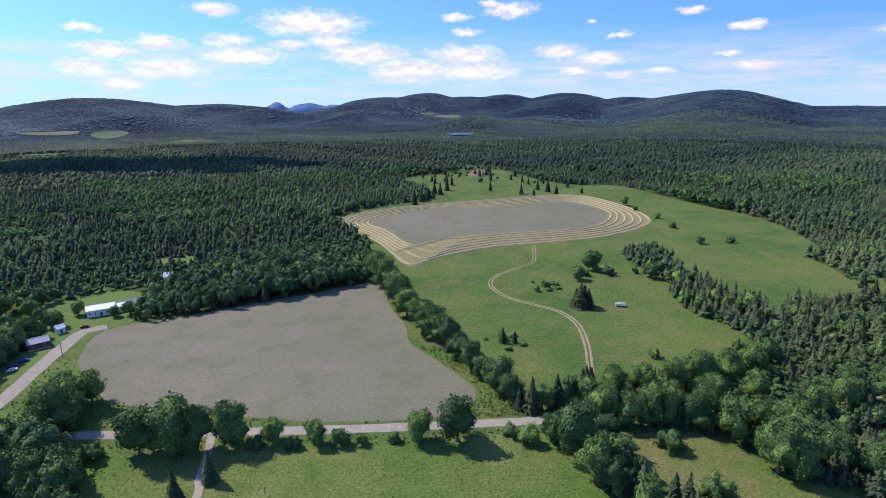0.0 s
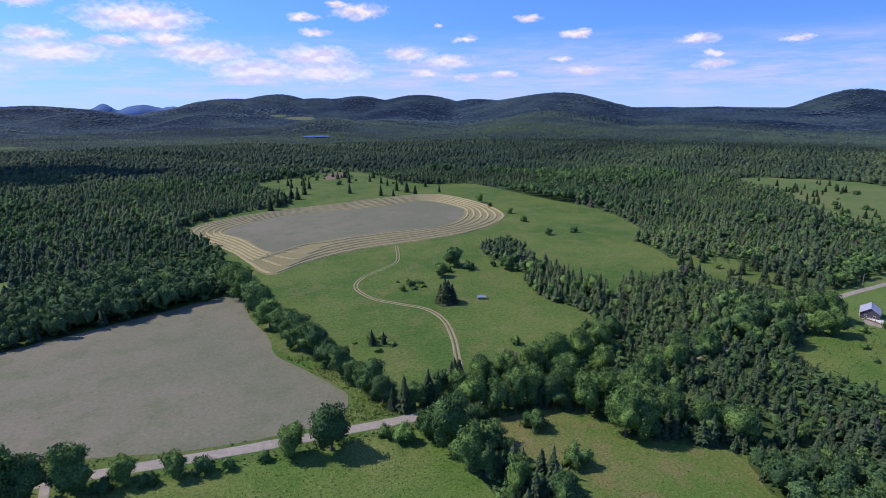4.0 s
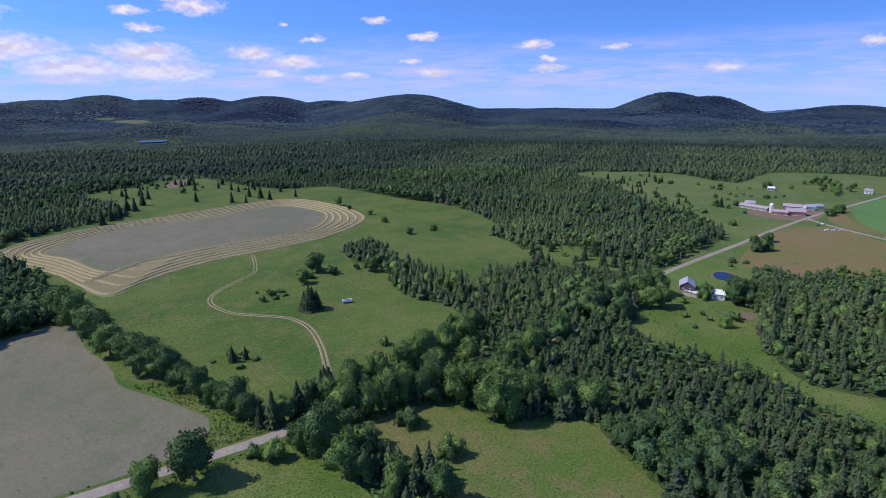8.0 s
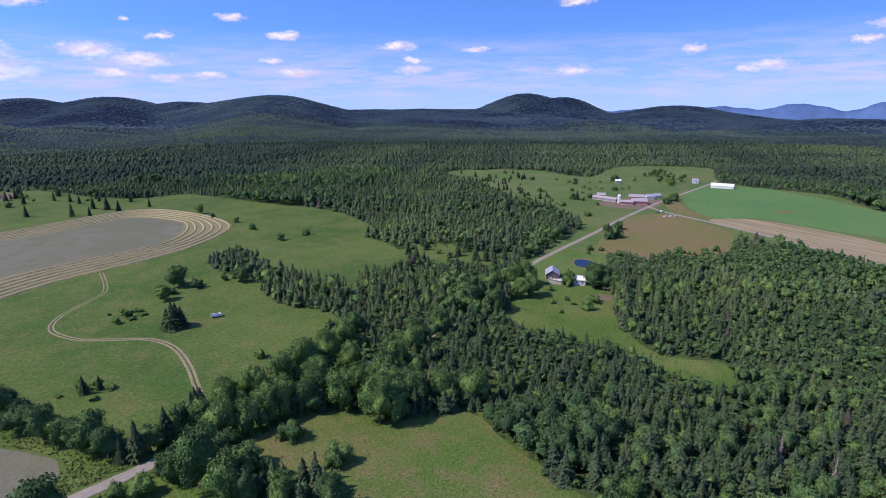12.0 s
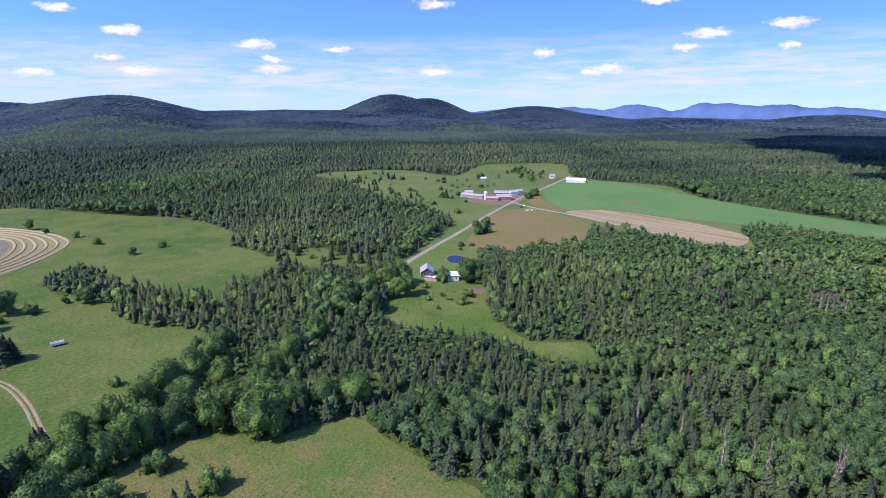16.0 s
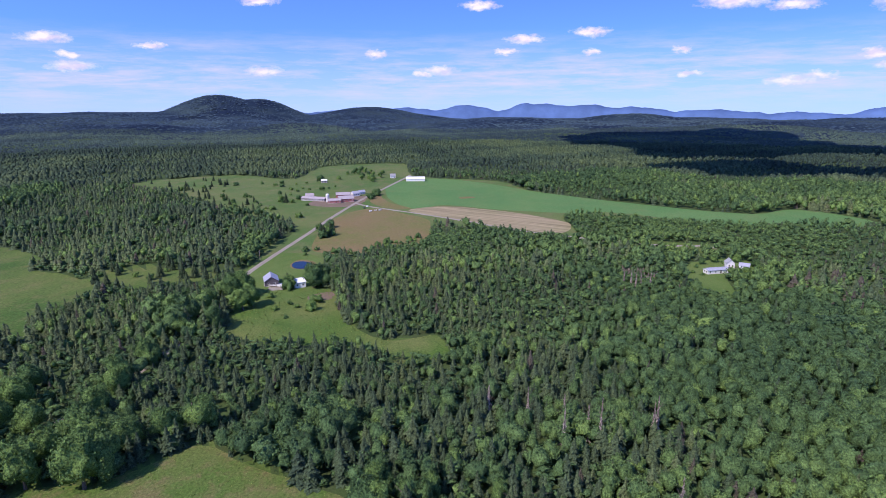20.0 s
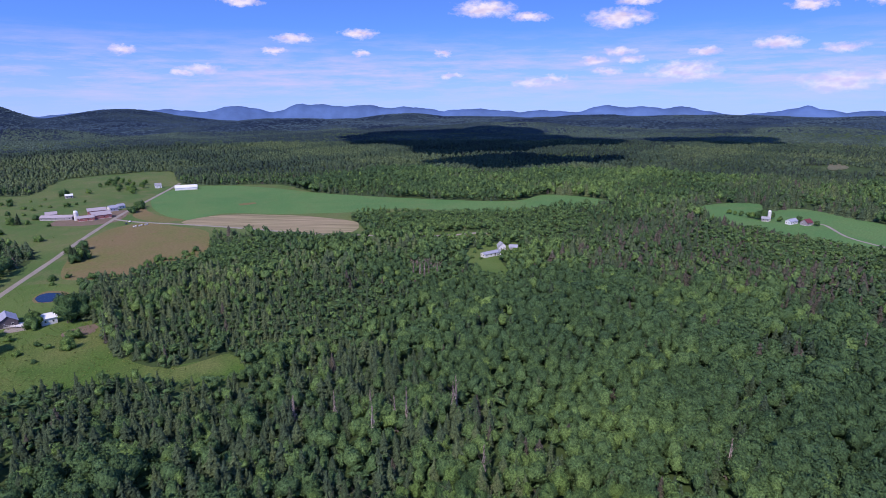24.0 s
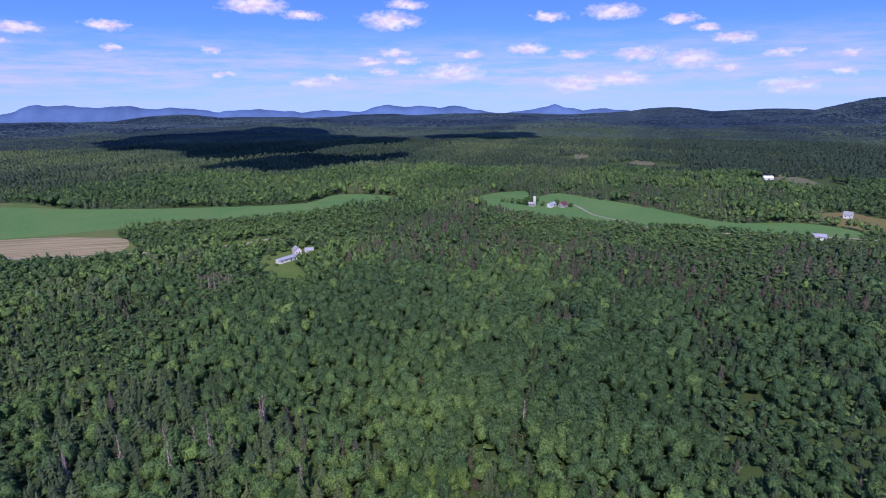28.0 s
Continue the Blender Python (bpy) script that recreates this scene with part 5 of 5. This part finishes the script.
scattered("broadleaf_tree", "small tree on the farm's far hedge line", "farm hedge trees", np.array([(757.5, 375), (840, 450), (900, 450), (877.5, 393), (795, 357)]), 22, 6, 10.5, 12, 1.3)
scattered("conifer_tree", "small dark spruce on the farm slope", "slope spruces", np.array([(510, 378), (510, 435), (588, 543), (660, 682.5), (735, 630), (645, 495), (562.5, 387)]), 26, 6, 10.5, 21, 1.5)
scattered("conifer_tree", "dark spruce close to the lone house", "house spruces", np.array([(298.5, 207), (303, 204.8), (304.5, 209.2), (300.8, 211.5)]), 3, 7.5, 10.5, 22, 1.4)
scattered("bush", "green shrub at the brown field's edge", "field shrubs", np.array([(402, 192), (450, 162), (459, 174), (420, 204)]), 12, 3, 6, 13)
scattered("bush", "rough weedy shrub in the green pasture", "pasture scrub", np.array([(57, 333), (75, 336), (78, 357), (60, 360)]), 9, 1.4, 3, 14, 1.8)
scattered("conifer_tree", "dark spruce along the pasture's far edge", "far pasture spruces", np.array([(-52, 850), (0, 925), (85, 975), (150, 838), (198, 785), (180, 755), (120, 790), (60, 860), (-10, 800)]), 24, 7, 14, 31, 1.4)
scattered("bush", "dark bush at the pasture's far edge", "far pasture bushes", np.array([(-52, 850), (0, 925), (85, 975), (150, 838), (198, 785), (150, 790), (60, 890)]), 14, 3, 6, 32, 1.3)
scattered("dead_conifer", "grey-brown brush heaped at the wood's edge", "brush pile", np.array([(42, 905), (64, 905), (78, 950), (54, 950)]), 16, 2.5, 4.5, 33, 2.2)
scattered("bush", "rank yellow-green weeds in the pasture", "pasture scrub", np.array([(18, 249), (39, 246), (42, 270), (21, 273)]), 8, 1.2, 2.4, 15, 1.9)
row_of("dead_conifer", "dead grey-brown spruce standing in the woods", "dead trees",
       [(145.5, 145.5, 13.6), (189, 43.5, 15), (192, 1.5, 15), (196.5, -18, 16.5), (189, 15, 16.5), (150, -22.5, 17.2), (183, 1.5, 16.5), (184.5, 6, 16.5), (189, 28.5, 16.5), (187.5, 43.5, 15),
        (192, -16.5, 16.5), (175.5, 13.5, 18), (148.5, -102, 15.8), (217.5, -205.5, 18), (370.5, -4.5, 13.5), (369, -9, 14.2), (369, -15, 13.5), (370.5, -21, 13.5), (366, -12, 13.5)], 0.85)


for kind, x, y, h, g in FRONT_ROW:
    x, y, h, g = float(x), float(y), float(h), float(g)
    if kind:
        tree("conifer_tree", x, y, h, "slender spruce at the front of the woods", "front row of the woods", g)
    else:
        tree("broadleaf_tree", x, y, h, "leafy broadleaf tree at the front of the woods", "front row of the woods", g)


# ---------------------------------------------------------------- buildings
def box(bm, x0, y0, z0, x1, y1, z1):
    v = [bm.verts.new(p) for p in ((x0, y0, z0), (x1, y0, z0), (x1, y1, z0), (x0, y1, z0), (x0, y0, z1), (x1, y0, z1), (x1, y1, z1), (x0, y1, z1))]
    for q in ((3, 2, 1, 0), (4, 5, 6, 7), (0, 1, 5, 4), (1, 2, 6, 5), (2, 3, 7, 6), (3, 0, 4, 7)):
        bm.faces.new([v[i] for i in q])


def boxed(name, dims, mat, parent, label=""):
    bm = bmesh.new()
    box(bm, *dims)
    return part(name, bm, mat, parent, label)


def gable(bm, L, W, z0, eave, ridge):
    """Walls of a gabled building, long side along x."""
    a, b = L / 2, W / 2
    v = [bm.verts.new(p) for p in ((-a, -b, z0), (a, -b, z0), (a, b, z0), (-a, b, z0), (-a, -b, eave), (a, -b, eave), (a, b, eave), (-a, b, eave),
                                   (-a, 0, ridge), (a, 0, ridge))]
    for q in ((0, 1, 5, 4), (2, 3, 7, 6), (1, 2, 6, 9, 5), (3, 0, 4, 8, 7), (4, 5, 9, 8), (6, 7, 8, 9), (3, 2, 1, 0)):
        bm.faces.new([v[i] for i in q])


def roof_slab(L, W, eave, ridge, side, over=0.4, thick=0.18):
    bm = bmesh.new()
    a, b = L / 2 + over, W / 2
    k = (ridge - eave) / b
    y1, z1 = side * (b + over), eave - k * over
    low = [(-a, 0, ridge + 0.03), (a, 0, ridge + 0.03), (a, y1, z1 + 0.03), (-a, y1, z1 + 0.03)]
    lo = [bm.verts.new(p) for p in low]
    hi = [bm.verts.new((p[0], p[1], p[2] + thick)) for p in low]
    faces = [lo[::-1], hi] + [(lo[i], lo[(i + 1) % 4], hi[(i + 1) % 4], hi[i]) for i in range(4)]
    for f in faces:
        bm.faces.new(f)
    bmesh.ops.recalc_face_normals(bm, faces=bm.faces[:])
    return bm


def window(parent, x, y, z, w, h, side):
    """A framed window set on a wall that faces along side: +-1 for y, +-2 for x."""
    out = 0.05 if abs(side) == 1 else 0.05
    if abs(side) == 1:
        s = side
        fr = (x - w / 2, y, z, x + w / 2, y + s * out, z + h)
        pn = (x - w / 2 + .1, y + s * .02, z + .1, x + w / 2 - .1, y + s * (out + .02), z + h - .1)
    else:
        s = side // 2
        fr = (x, y - w / 2, z, x + s * out, y + w / 2, z + h)
        pn = (x + s * .02, y - w / 2 + .1, z + .1, x + s * (out + .02), y + w / 2 - .1, z + h - .1)
    f = boxed("window", fr, WHITE, parent)
    boxed("pane", pn, GLASS, f)


def building(name, x, y, turn, L, W, eave, ridge, wall, roof, label, category="house", openings=4, chimney=False, big_door=False):
    top = new(name)
    top.matrix_basis = pose(x, y, 0.0, 0, 0, turn)
    bm = bmesh.new()
    gable(bm, L, W, 0, eave, ridge)
    part("wall", bm, wall, top)
    boxed("foundation", (-L / 2 - .06, -W / 2 - .06, -0.2, L / 2 + .06, W / 2 + .06, 0.3), CONCRETE, top)
    for s in (-1, 1):
        part("roof", roof_slab(L, W, eave, ridge, s), roof, top)
    boxed("ridge_cap", (-L / 2 - .4, -.15, ridge + .18, L / 2 + .4, .15, ridge + .26), roof, top)
    for s in (-1, 1):
        for k in range(openings):
            px = -L / 2 + (k + 0.5) * L / openings
            if k == openings // 2 and s < 0 and not big_door:
                d = boxed("door", (px - .5, s * W / 2, .3, px + .5, s * (W / 2 + .06), 2.4), DARKWALL, top)
                boxed("door_handle", (px + .3, s * (W / 2 + .06), 1.3, px + .38, s * (W / 2 + .12), 1.4), METALROOF, d)
            else:
                window(top, px, s * W / 2, eave * .36, 1.0, 1.3, s)
        if big_door and s > 0:
            boxed("barn_door", (L / 2, -1.6, .1, L / 2 + .08, 1.6, min(3.2, eave)), DARKWALL, top)
        elif W > 5:
            window(top, s * L / 2, -W * .22, eave * .36, 1.0, 1.3, 2 * s)
            window(top, s * L / 2, W * .22, eave * .36, 1.0, 1.3, 2 * s)
    if chimney:
        boxed("chimney", (L * .2 - .4, -.9, ridge - 1.2, L * .2 + .4, -.1, ridge + 1.3), REDWALL, top, "brick chimney")
    return tagged(top, label, category)


def cylinder(bm, r, z0, z1, n=20, cap=0.0):
    a = [bm.verts.new((r * math.cos(i * 6.28319 / n), r * math.sin(i * 6.28319 / n), z0)) for i in range(n)]
    b = [bm.verts.new((r * math.cos(i * 6.28319 / n), r * math.sin(i * 6.28319 / n), z1)) for i in range(n)]
    for i in range(n):
        bm.faces.new((a[i], a[(i + 1) % n], b[(i + 1) % n], b[i]))
    if cap:
        mid = [bm.verts.new((r * .6 * math.cos(i * 6.28319 / n), r * .6 * math.sin(i * 6.28319 / n), z1 + cap * .75)) for i in range(n)]
        t = bm.verts.new((0, 0, z1 + cap))
        for i in range(n):
            bm.faces.new((b[i], b[(i + 1) % n], mid[(i + 1) % n], mid[i]))
            bm.faces.new((mid[i], mid[(i + 1) % n], t))
    else:
        bm.faces.new(b)


def silo(x, y, r, h, label, cap_mat):
    top = new("silo")
    top.location = (x, y, 0)
    bm = bmesh.new()
    cylinder(bm, r, 0, h)
    part("shaft", bm, CONCRETE, top)
    bm = bmesh.new()
    cylinder(bm, r + .06, h, h + .2, 20, r * .8)
    part("dome", bm, cap_mat, top, "pale metal dome")
    for k in range(6):
        bm = bmesh.new()
        cylinder(bm, r + .05, h * (k + .5) / 6, h * (k + .5) / 6 + .12)
        part("hoop", bm, CONCRETE, top)
    boxed("ladder", (-.3, -r - .25, 0.2, .3, -r - .1, h), METALROOF, top)
    return tagged(top, label, "silo")


building("farmhouse", -201, 306.8, 30, 14.2, 9, 4.1, 5.7, WHITE, METALROOF, "white farmhouse with a bright metal roof by the field", openings=5)
building("house_wing", -192.3, 311.7, 30, 5.4, 6.6, 3.6, 4.7, WHITE, METALROOF, "low white wing joining farmhouse and barn", openings=2)
building("barn", -186.3, 315.1, 30, 8.1, 8.4, 3.8, 6.4, WHITE, GREYROOF, "small white barn with a grey roof beside the farmhouse", "barn", 2, big_door=True)
building("garage", -206.2, 261, 42, 9, 6.6, 3.4, 5.2, DARKWALL, BLUEROOF, "dark shed with a blue-grey metal roof by the drive", "shed", 2, big_door=True)
building("garden_shed", -207, 279, 55, 3.9, 3.6, 3.2, 4.5, WHITE, METALROOF, "tiny white shed at the drive's edge", "shed", 1)
row_of("broadleaf_tree", "dark shade tree close to the farmhouse", "farmhouse trees",
       [(-209, 237, 12), (-213, 247, 13), (-222, 271.4, 13), (-215, 287, 11), (-254.8, 303.9, 14), (-240, 303.5, 12), (-206, 227, 12), (-226, 258, 14), (-213, 304.5, 9.8), (-190.5, 301.5, 7.5), (-183, 304.5, 9), (-214.5, 270, 12), (-220.5, 264, 13.5), (-213, 255, 13.5), (-228, 294, 9), (-216, 285, 9), (-177, 310.5, 12), (-210, 246, 12)], 1.3)
building("cabin", -183, 354, 20, 5.4, 4.8, 8.1, 10.2, WHITE, METALROOF, "white cabin half hidden in the trees")
building("lone_house", 306, 223.5, 38, 12, 9, 3.6, 6.6, SHADEWALL, BLUEROOF, "gabled house with walls coloured dark for shade and a lavender-grey roof above the clearing", openings=4)
building("workshop", 306.8, 201.8, -52, 7.5, 6.8, 3.9, 5.8, WHITE, METALROOF, "white workshop with a pale metal roof", "shed", 2, big_door=True)
building("cow_barn", 604, 367, -88, 32, 8, 3.0, 4.8, DULLWALL, PINKROOF, "long low grey cow barn with a mauve-grey roof", "barn", 7, big_door=True)
building("dairy_barn", 609, 325.5, -52, 18, 10.5, 4.1, 7.2, REDWALL, PINKROOF, "red dairy barn with a weathered pinkish roof", "barn", 4, big_door=True)
building("machine_shed", 597, 334.5, -62, 15, 7.5, 3.3, 5.1, REDWALL, PINKROOF, "low red lean-to with a pale roof", "shed", 4)
building("machine_shed", 636, 343.5, -60, 18, 10.5, 3.9, 6.3, REDWALL, PINKROOF, "red machine shed behind the dairy barn", "barn", 4, big_door=True)
building("machine_shed", 649.5, 333, -40, 9, 7.5, 3.9, 6.3, WHITE, BLUEROOF, "white shed with a blue-grey roof at the farm", "barn", 3, big_door=True)
building("milk_house", 664.5, 331.5, -35, 8.2, 6, 3.4, 5.4, WHITE, BLUEROOF, "small white milk house near the road", "shed", 2)
building("feed_shed", 619.5, 382.5, -62, 10.5, 7.5, 3.3, 5.7, DULLWALL, PINKROOF, "grey gabled feed shed behind the cow barn", "shed", 2)
silo(598.5, 345, 2.1, 8.7, "white concrete silo at the dairy farm", METALROOF)
building("white_house", 823.5, 354, -60, 8.2, 6.9, 3.9, 6.9, WHITE, GREYROOF, "white gabled house at the road's far end", openings=2, chimney=True)
building("grey_house", 747, 435, -50, 8.2, 6, 3.3, 5.1, DULLWALL, METALROOF, "low grey house behind the farm", openings=2)
building("long_barn", 804, 307.5, -72, 28.5, 12, 3.3, 6.3, WHITE, WHITE, "long white barn with a white roof by the crop field", "barn", 0, big_door=True)
building("mobile_home", 421.5, -66.8, -61, 16.5, 5.4, 2.8, 3.9, WHITE, BLUEROOF, "long low white home with a blue-grey roof", openings=4)
building("cottage", 438.8, -78, 10, 6, 5.4, 3.9, 6.4, WHITE, GREYROOF, "steep-roofed white cottage in the clearing", openings=2)
building("outbuilding", 438, -87.8, 75, 6.6, 4.5, 2.7, 4.2, WHITE, BLUEROOF, "white outbuilding with a pale blue roof beside the cottage", "shed", 2)
silo(523.5, -363.8, 1.5, 9.3, "white-topped concrete silo in the green field", METALROOF)
building("silo_shed", 522, -359.2, 60, 6.8, 4.8, 2.8, 4.5, DULLWALL, GREYROOF, "weathered shed at the silo's foot", "shed", 2)
building("far_farmhouse", 507, -375.8, -66, 11.5, 5.5, 3.2, 5.2, WHITE, BLUEROOF, "bluish white farmhouse in the far green field", openings=4)
building("far_barn", 501, -387, -66, 9, 7, 3.0, 5.8, DULLWALL, REDROOF, "weathered barn with a dark red roof", "barn", 3, big_door=True)
building("far_house", 279, -487.5, 40, 9.8, 6, 3.3, 5.2, WHITE, BLUEROOF, "low house with a blue-grey roof by the far field", openings=3)
building("far_white_house", 319.5, -600, 20, 7.5, 6.6, 3.9, 6.6, WHITE, GREYROOF, "small white house in the tan field", openings=2)
building("far_white_barn", 529.5, -775.5, 62, 13.5, 8.2, 3.6, 6, WHITE, METALROOF, "white barn in the distant tan field", "barn", 3)


def deck(x, y, turn, L, W, h):
    """A pale wooden deck on posts with a rail along its open sides."""
    top = new("deck")
    top.matrix_basis = pose(x, y, 0, 0, 0, turn)
    for k in range(8):
        boxed("board", (-L / 2, -W / 2 + W * k / 8 + .02, h - .06, L / 2, -W / 2 + W * (k + 1) / 8 - .02, h), CONCRETE, top)
    for k in range(7):
        u = -L / 2 + L * k / 6
        boxed("post", (u - .08, -W / 2, 0, u + .08, -W / 2 + .16, h + 1.0), GREYWOOD, top)
    boxed("rail", (-L / 2, -W / 2, h + .92, L / 2, -W / 2 + .14, h + 1.0), WHITE, top)
    return tagged(top, "pale wooden deck along the front of the lone house", "deck")


deck(303.5, 215.5, -88, 19, 7, 0.9)


def bale(x, y, turn):
    """A round bale wrapped in white film, lying on its side."""
    bm = bmesh.new()
    cylinder(bm, .75, -.65, .65, 18, .06)
    bmesh.ops.rotate(bm, verts=bm.verts[:], matrix=Matrix.Rotation(radians(90), 3, "X"))
    bmesh.ops.translate(bm, verts=bm.verts[:], vec=(0, 0, .72))
    ob = part("hay_bale", bm, WHITE)
    ob.matrix_basis = pose(x, y, 0.1, 0, 0, turn)
    tagged(ob, "round hay bale wrapped in white film", "hay bale", "wrapped bales beside the lane")


for k in range(6):
    bale(557 + 2.3 * k, 268.5 - 1.8 * k + (k % 2) * 0.9, 38 + 9 * k)


def car(x, y, turn, paint, label):
    top = new("car")
    top.matrix_basis = pose(x, y, 0.12, 0, 0, turn)
    bm = bmesh.new()
    side = ((-2.2, .35), (-2.25, .8), (-1.3, .95), (-.7, 1.45), (.8, 1.45), (1.5, .95), (2.2, .85), (2.25, .35))
    l = [bm.verts.new((u, -.85 if v < 1.2 else -.7, v)) for u, v in side]
    r = [bm.verts.new((u, .85 if v < 1.2 else .7, v)) for u, v in side]
    bm.faces.new(l)
    bm.faces.new(r[::-1])
    for i in range(8):
        bm.faces.new((l[i], r[i], r[(i + 1) % 8], l[(i + 1) % 8]))
    bmesh.ops.recalc_face_normals(bm, faces=bm.faces[:])
    part("body", bm, paint, top)
    for s in (-1, 1):
        boxed("side_window", (-.65, s * .72, 1.0, .75, s * .82, 1.35), GLASS, top)
        for u in (-1.4, 1.4):
            bm = bmesh.new()
            cylinder(bm, .33, -.1, .1, 14)
            bmesh.ops.rotate(bm, verts=bm.verts[:], matrix=Matrix.Rotation(radians(90), 3, "X"))
            bmesh.ops.translate(bm, verts=bm.verts[:], vec=(u, s * .8, .33))
            w = part("wheel", bm, RUBBER, top)
    boxed("windscreen", (.85, -.6, 1.0, 1.3, .6, 1.35), GLASS, top)
    return tagged(top, label, "car")


car(-198, 285.8, 20, plain("red_car_paint", (0.22, 0.02, 0.02), 0.3, 0.05), "dark red car parked on the gravel drive")
BLUE = plain("blue_car_paint", (0.03, 0.05, 0.38), 0.3, 0.05)
car(-201.8, 244.5, 40, BLUE, "blue car parked in the shade by the drive")
car(-202.5, 238.5, 38, BLUE, "blue car parked beside another blue car")
car(-200.2, 234.8, 40, plain("white_car_paint", (0.7, 0.7, 0.72), 0.3, 0.05), "pale car parked beside the drive")
car(573.6, 283.2, 35, plain("dark_van_paint", (0.03, 0.04, 0.05), 0.3, 0.05), "dark van parked by the farm road")
car(583, 284, 10, plain("white_van_paint", (0.75, 0.75, 0.75), 0.3, 0.05), "white car parked by the farm road")


def hay_wagon(x, y, turn):
    top = new("stock_trailer")
    top.matrix_basis = pose(x, y, 0, 0, 0, turn)
    boxed("bed", (-2.7, -1.1, .7, 2.7, 1.1, .85), GREYWOOD, top)
    for s in (-1, 1):
        boxed("side_panel", (-2.7, s * 1.1, .7, 2.7, s * 1.2, 2.0), WHITE, top)
        boxed("end_panel", (s * 2.7, -1.1, .7, s * 2.8, 1.1, 2.0), WHITE, top)
        boxed("roof_strip", (-2.8, s * .95 - .25, 2.0, 2.8, s * .95 + .25, 2.08), WHITE, top)
        for u in (-1.6, 1.6):
            bm = bmesh.new()
            cylinder(bm, .42, -.12, .12, 14)
            bmesh.ops.rotate(bm, verts=bm.verts[:], matrix=Matrix.Rotation(radians(90), 3, "X"))
            bmesh.ops.translate(bm, verts=bm.verts[:], vec=(u, s * 1.35, .42))
            part("wheel", bm, RUBBER, top)
    for u in (-1.9, -.6, .7, 1.9):
        boxed("crate", (u - .4, -.28, .85, u + .4, .28, 1.7), DARKWALL, top, "dark crate showing through the open roof")
    return tagged(top, "white slatted trailer standing in the green pasture", "trailer")


hay_wagon(105, 310.5, -14)


def pole(x, y, h, label):
    top = new("utility_pole")
    top.location = (x, y, 0)
    bm = bmesh.new()
    cylinder(bm, .16, 0, h, 10)
    part("post", bm, GREYWOOD, top)
    boxed("crossarm", (-1.1, -.07, h - .9, 1.1, .07, h - .75), GREYWOOD, top)
    for u in (-.9, .9):
        boxed("insulator", (u - .06, -.06, h - .75, u + .06, .06, h - .5), GLASS, top)
    tagged(top, label, "utility pole", "poles along the drive")


pole(-186, 249, 8, "weathered wooden utility pole beside the drive")
pole(354, 267, 8, "weathered wooden utility pole beside the road")


# ---------------------------------------------------------------- high clouds whose shade lies on the woods
def cloud(x, y, z, rx, ry, seed, label):
    rng = random.Random(seed)
    bm = bmesh.new()
    for k in range(46):
        a, q = rng.uniform(0, 6.283), math.sqrt(rng.random())
        s = rng.uniform(0.22, 0.4)
        m = Matrix.Translation((x + rx * q * math.cos(a), y + ry * q * math.sin(a), z + rng.uniform(0, 45))) @ \
            Matrix.Diagonal((rx * s, ry * s, 80 * rng.uniform(.6, 1.2), 1))
        bmesh.ops.create_icosphere(bm, subdivisions=2, radius=1, matrix=m)
    tagged(part("cloud", bm, WHITE), label, "cloud", kind="structure")


def shade_at(x, y, z=1350.0):
    k = z / math.tan(SUN_ELEV)
    return x + SUN_FROM.x * k, y + SUN_FROM.y * k, z


cloud(*shade_at(1800, -210), 520, 330, 3, "broad white cumulus cloud high over the valley")
cloud(*shade_at(1995, 30), 240, 165, 8, "drawn-out white cumulus cloud high over the valley")
cloud(*shade_at(1090, -240), 45, 170, 6, "thin white cloud wisp high over the woods")
cloud(*shade_at(1560, -900), 150, 170, 7, "small white cumulus cloud beyond the valley")
cloud(*shade_at(-620, 1090), 290, 105, 5, "small white cumulus cloud high over the woods")
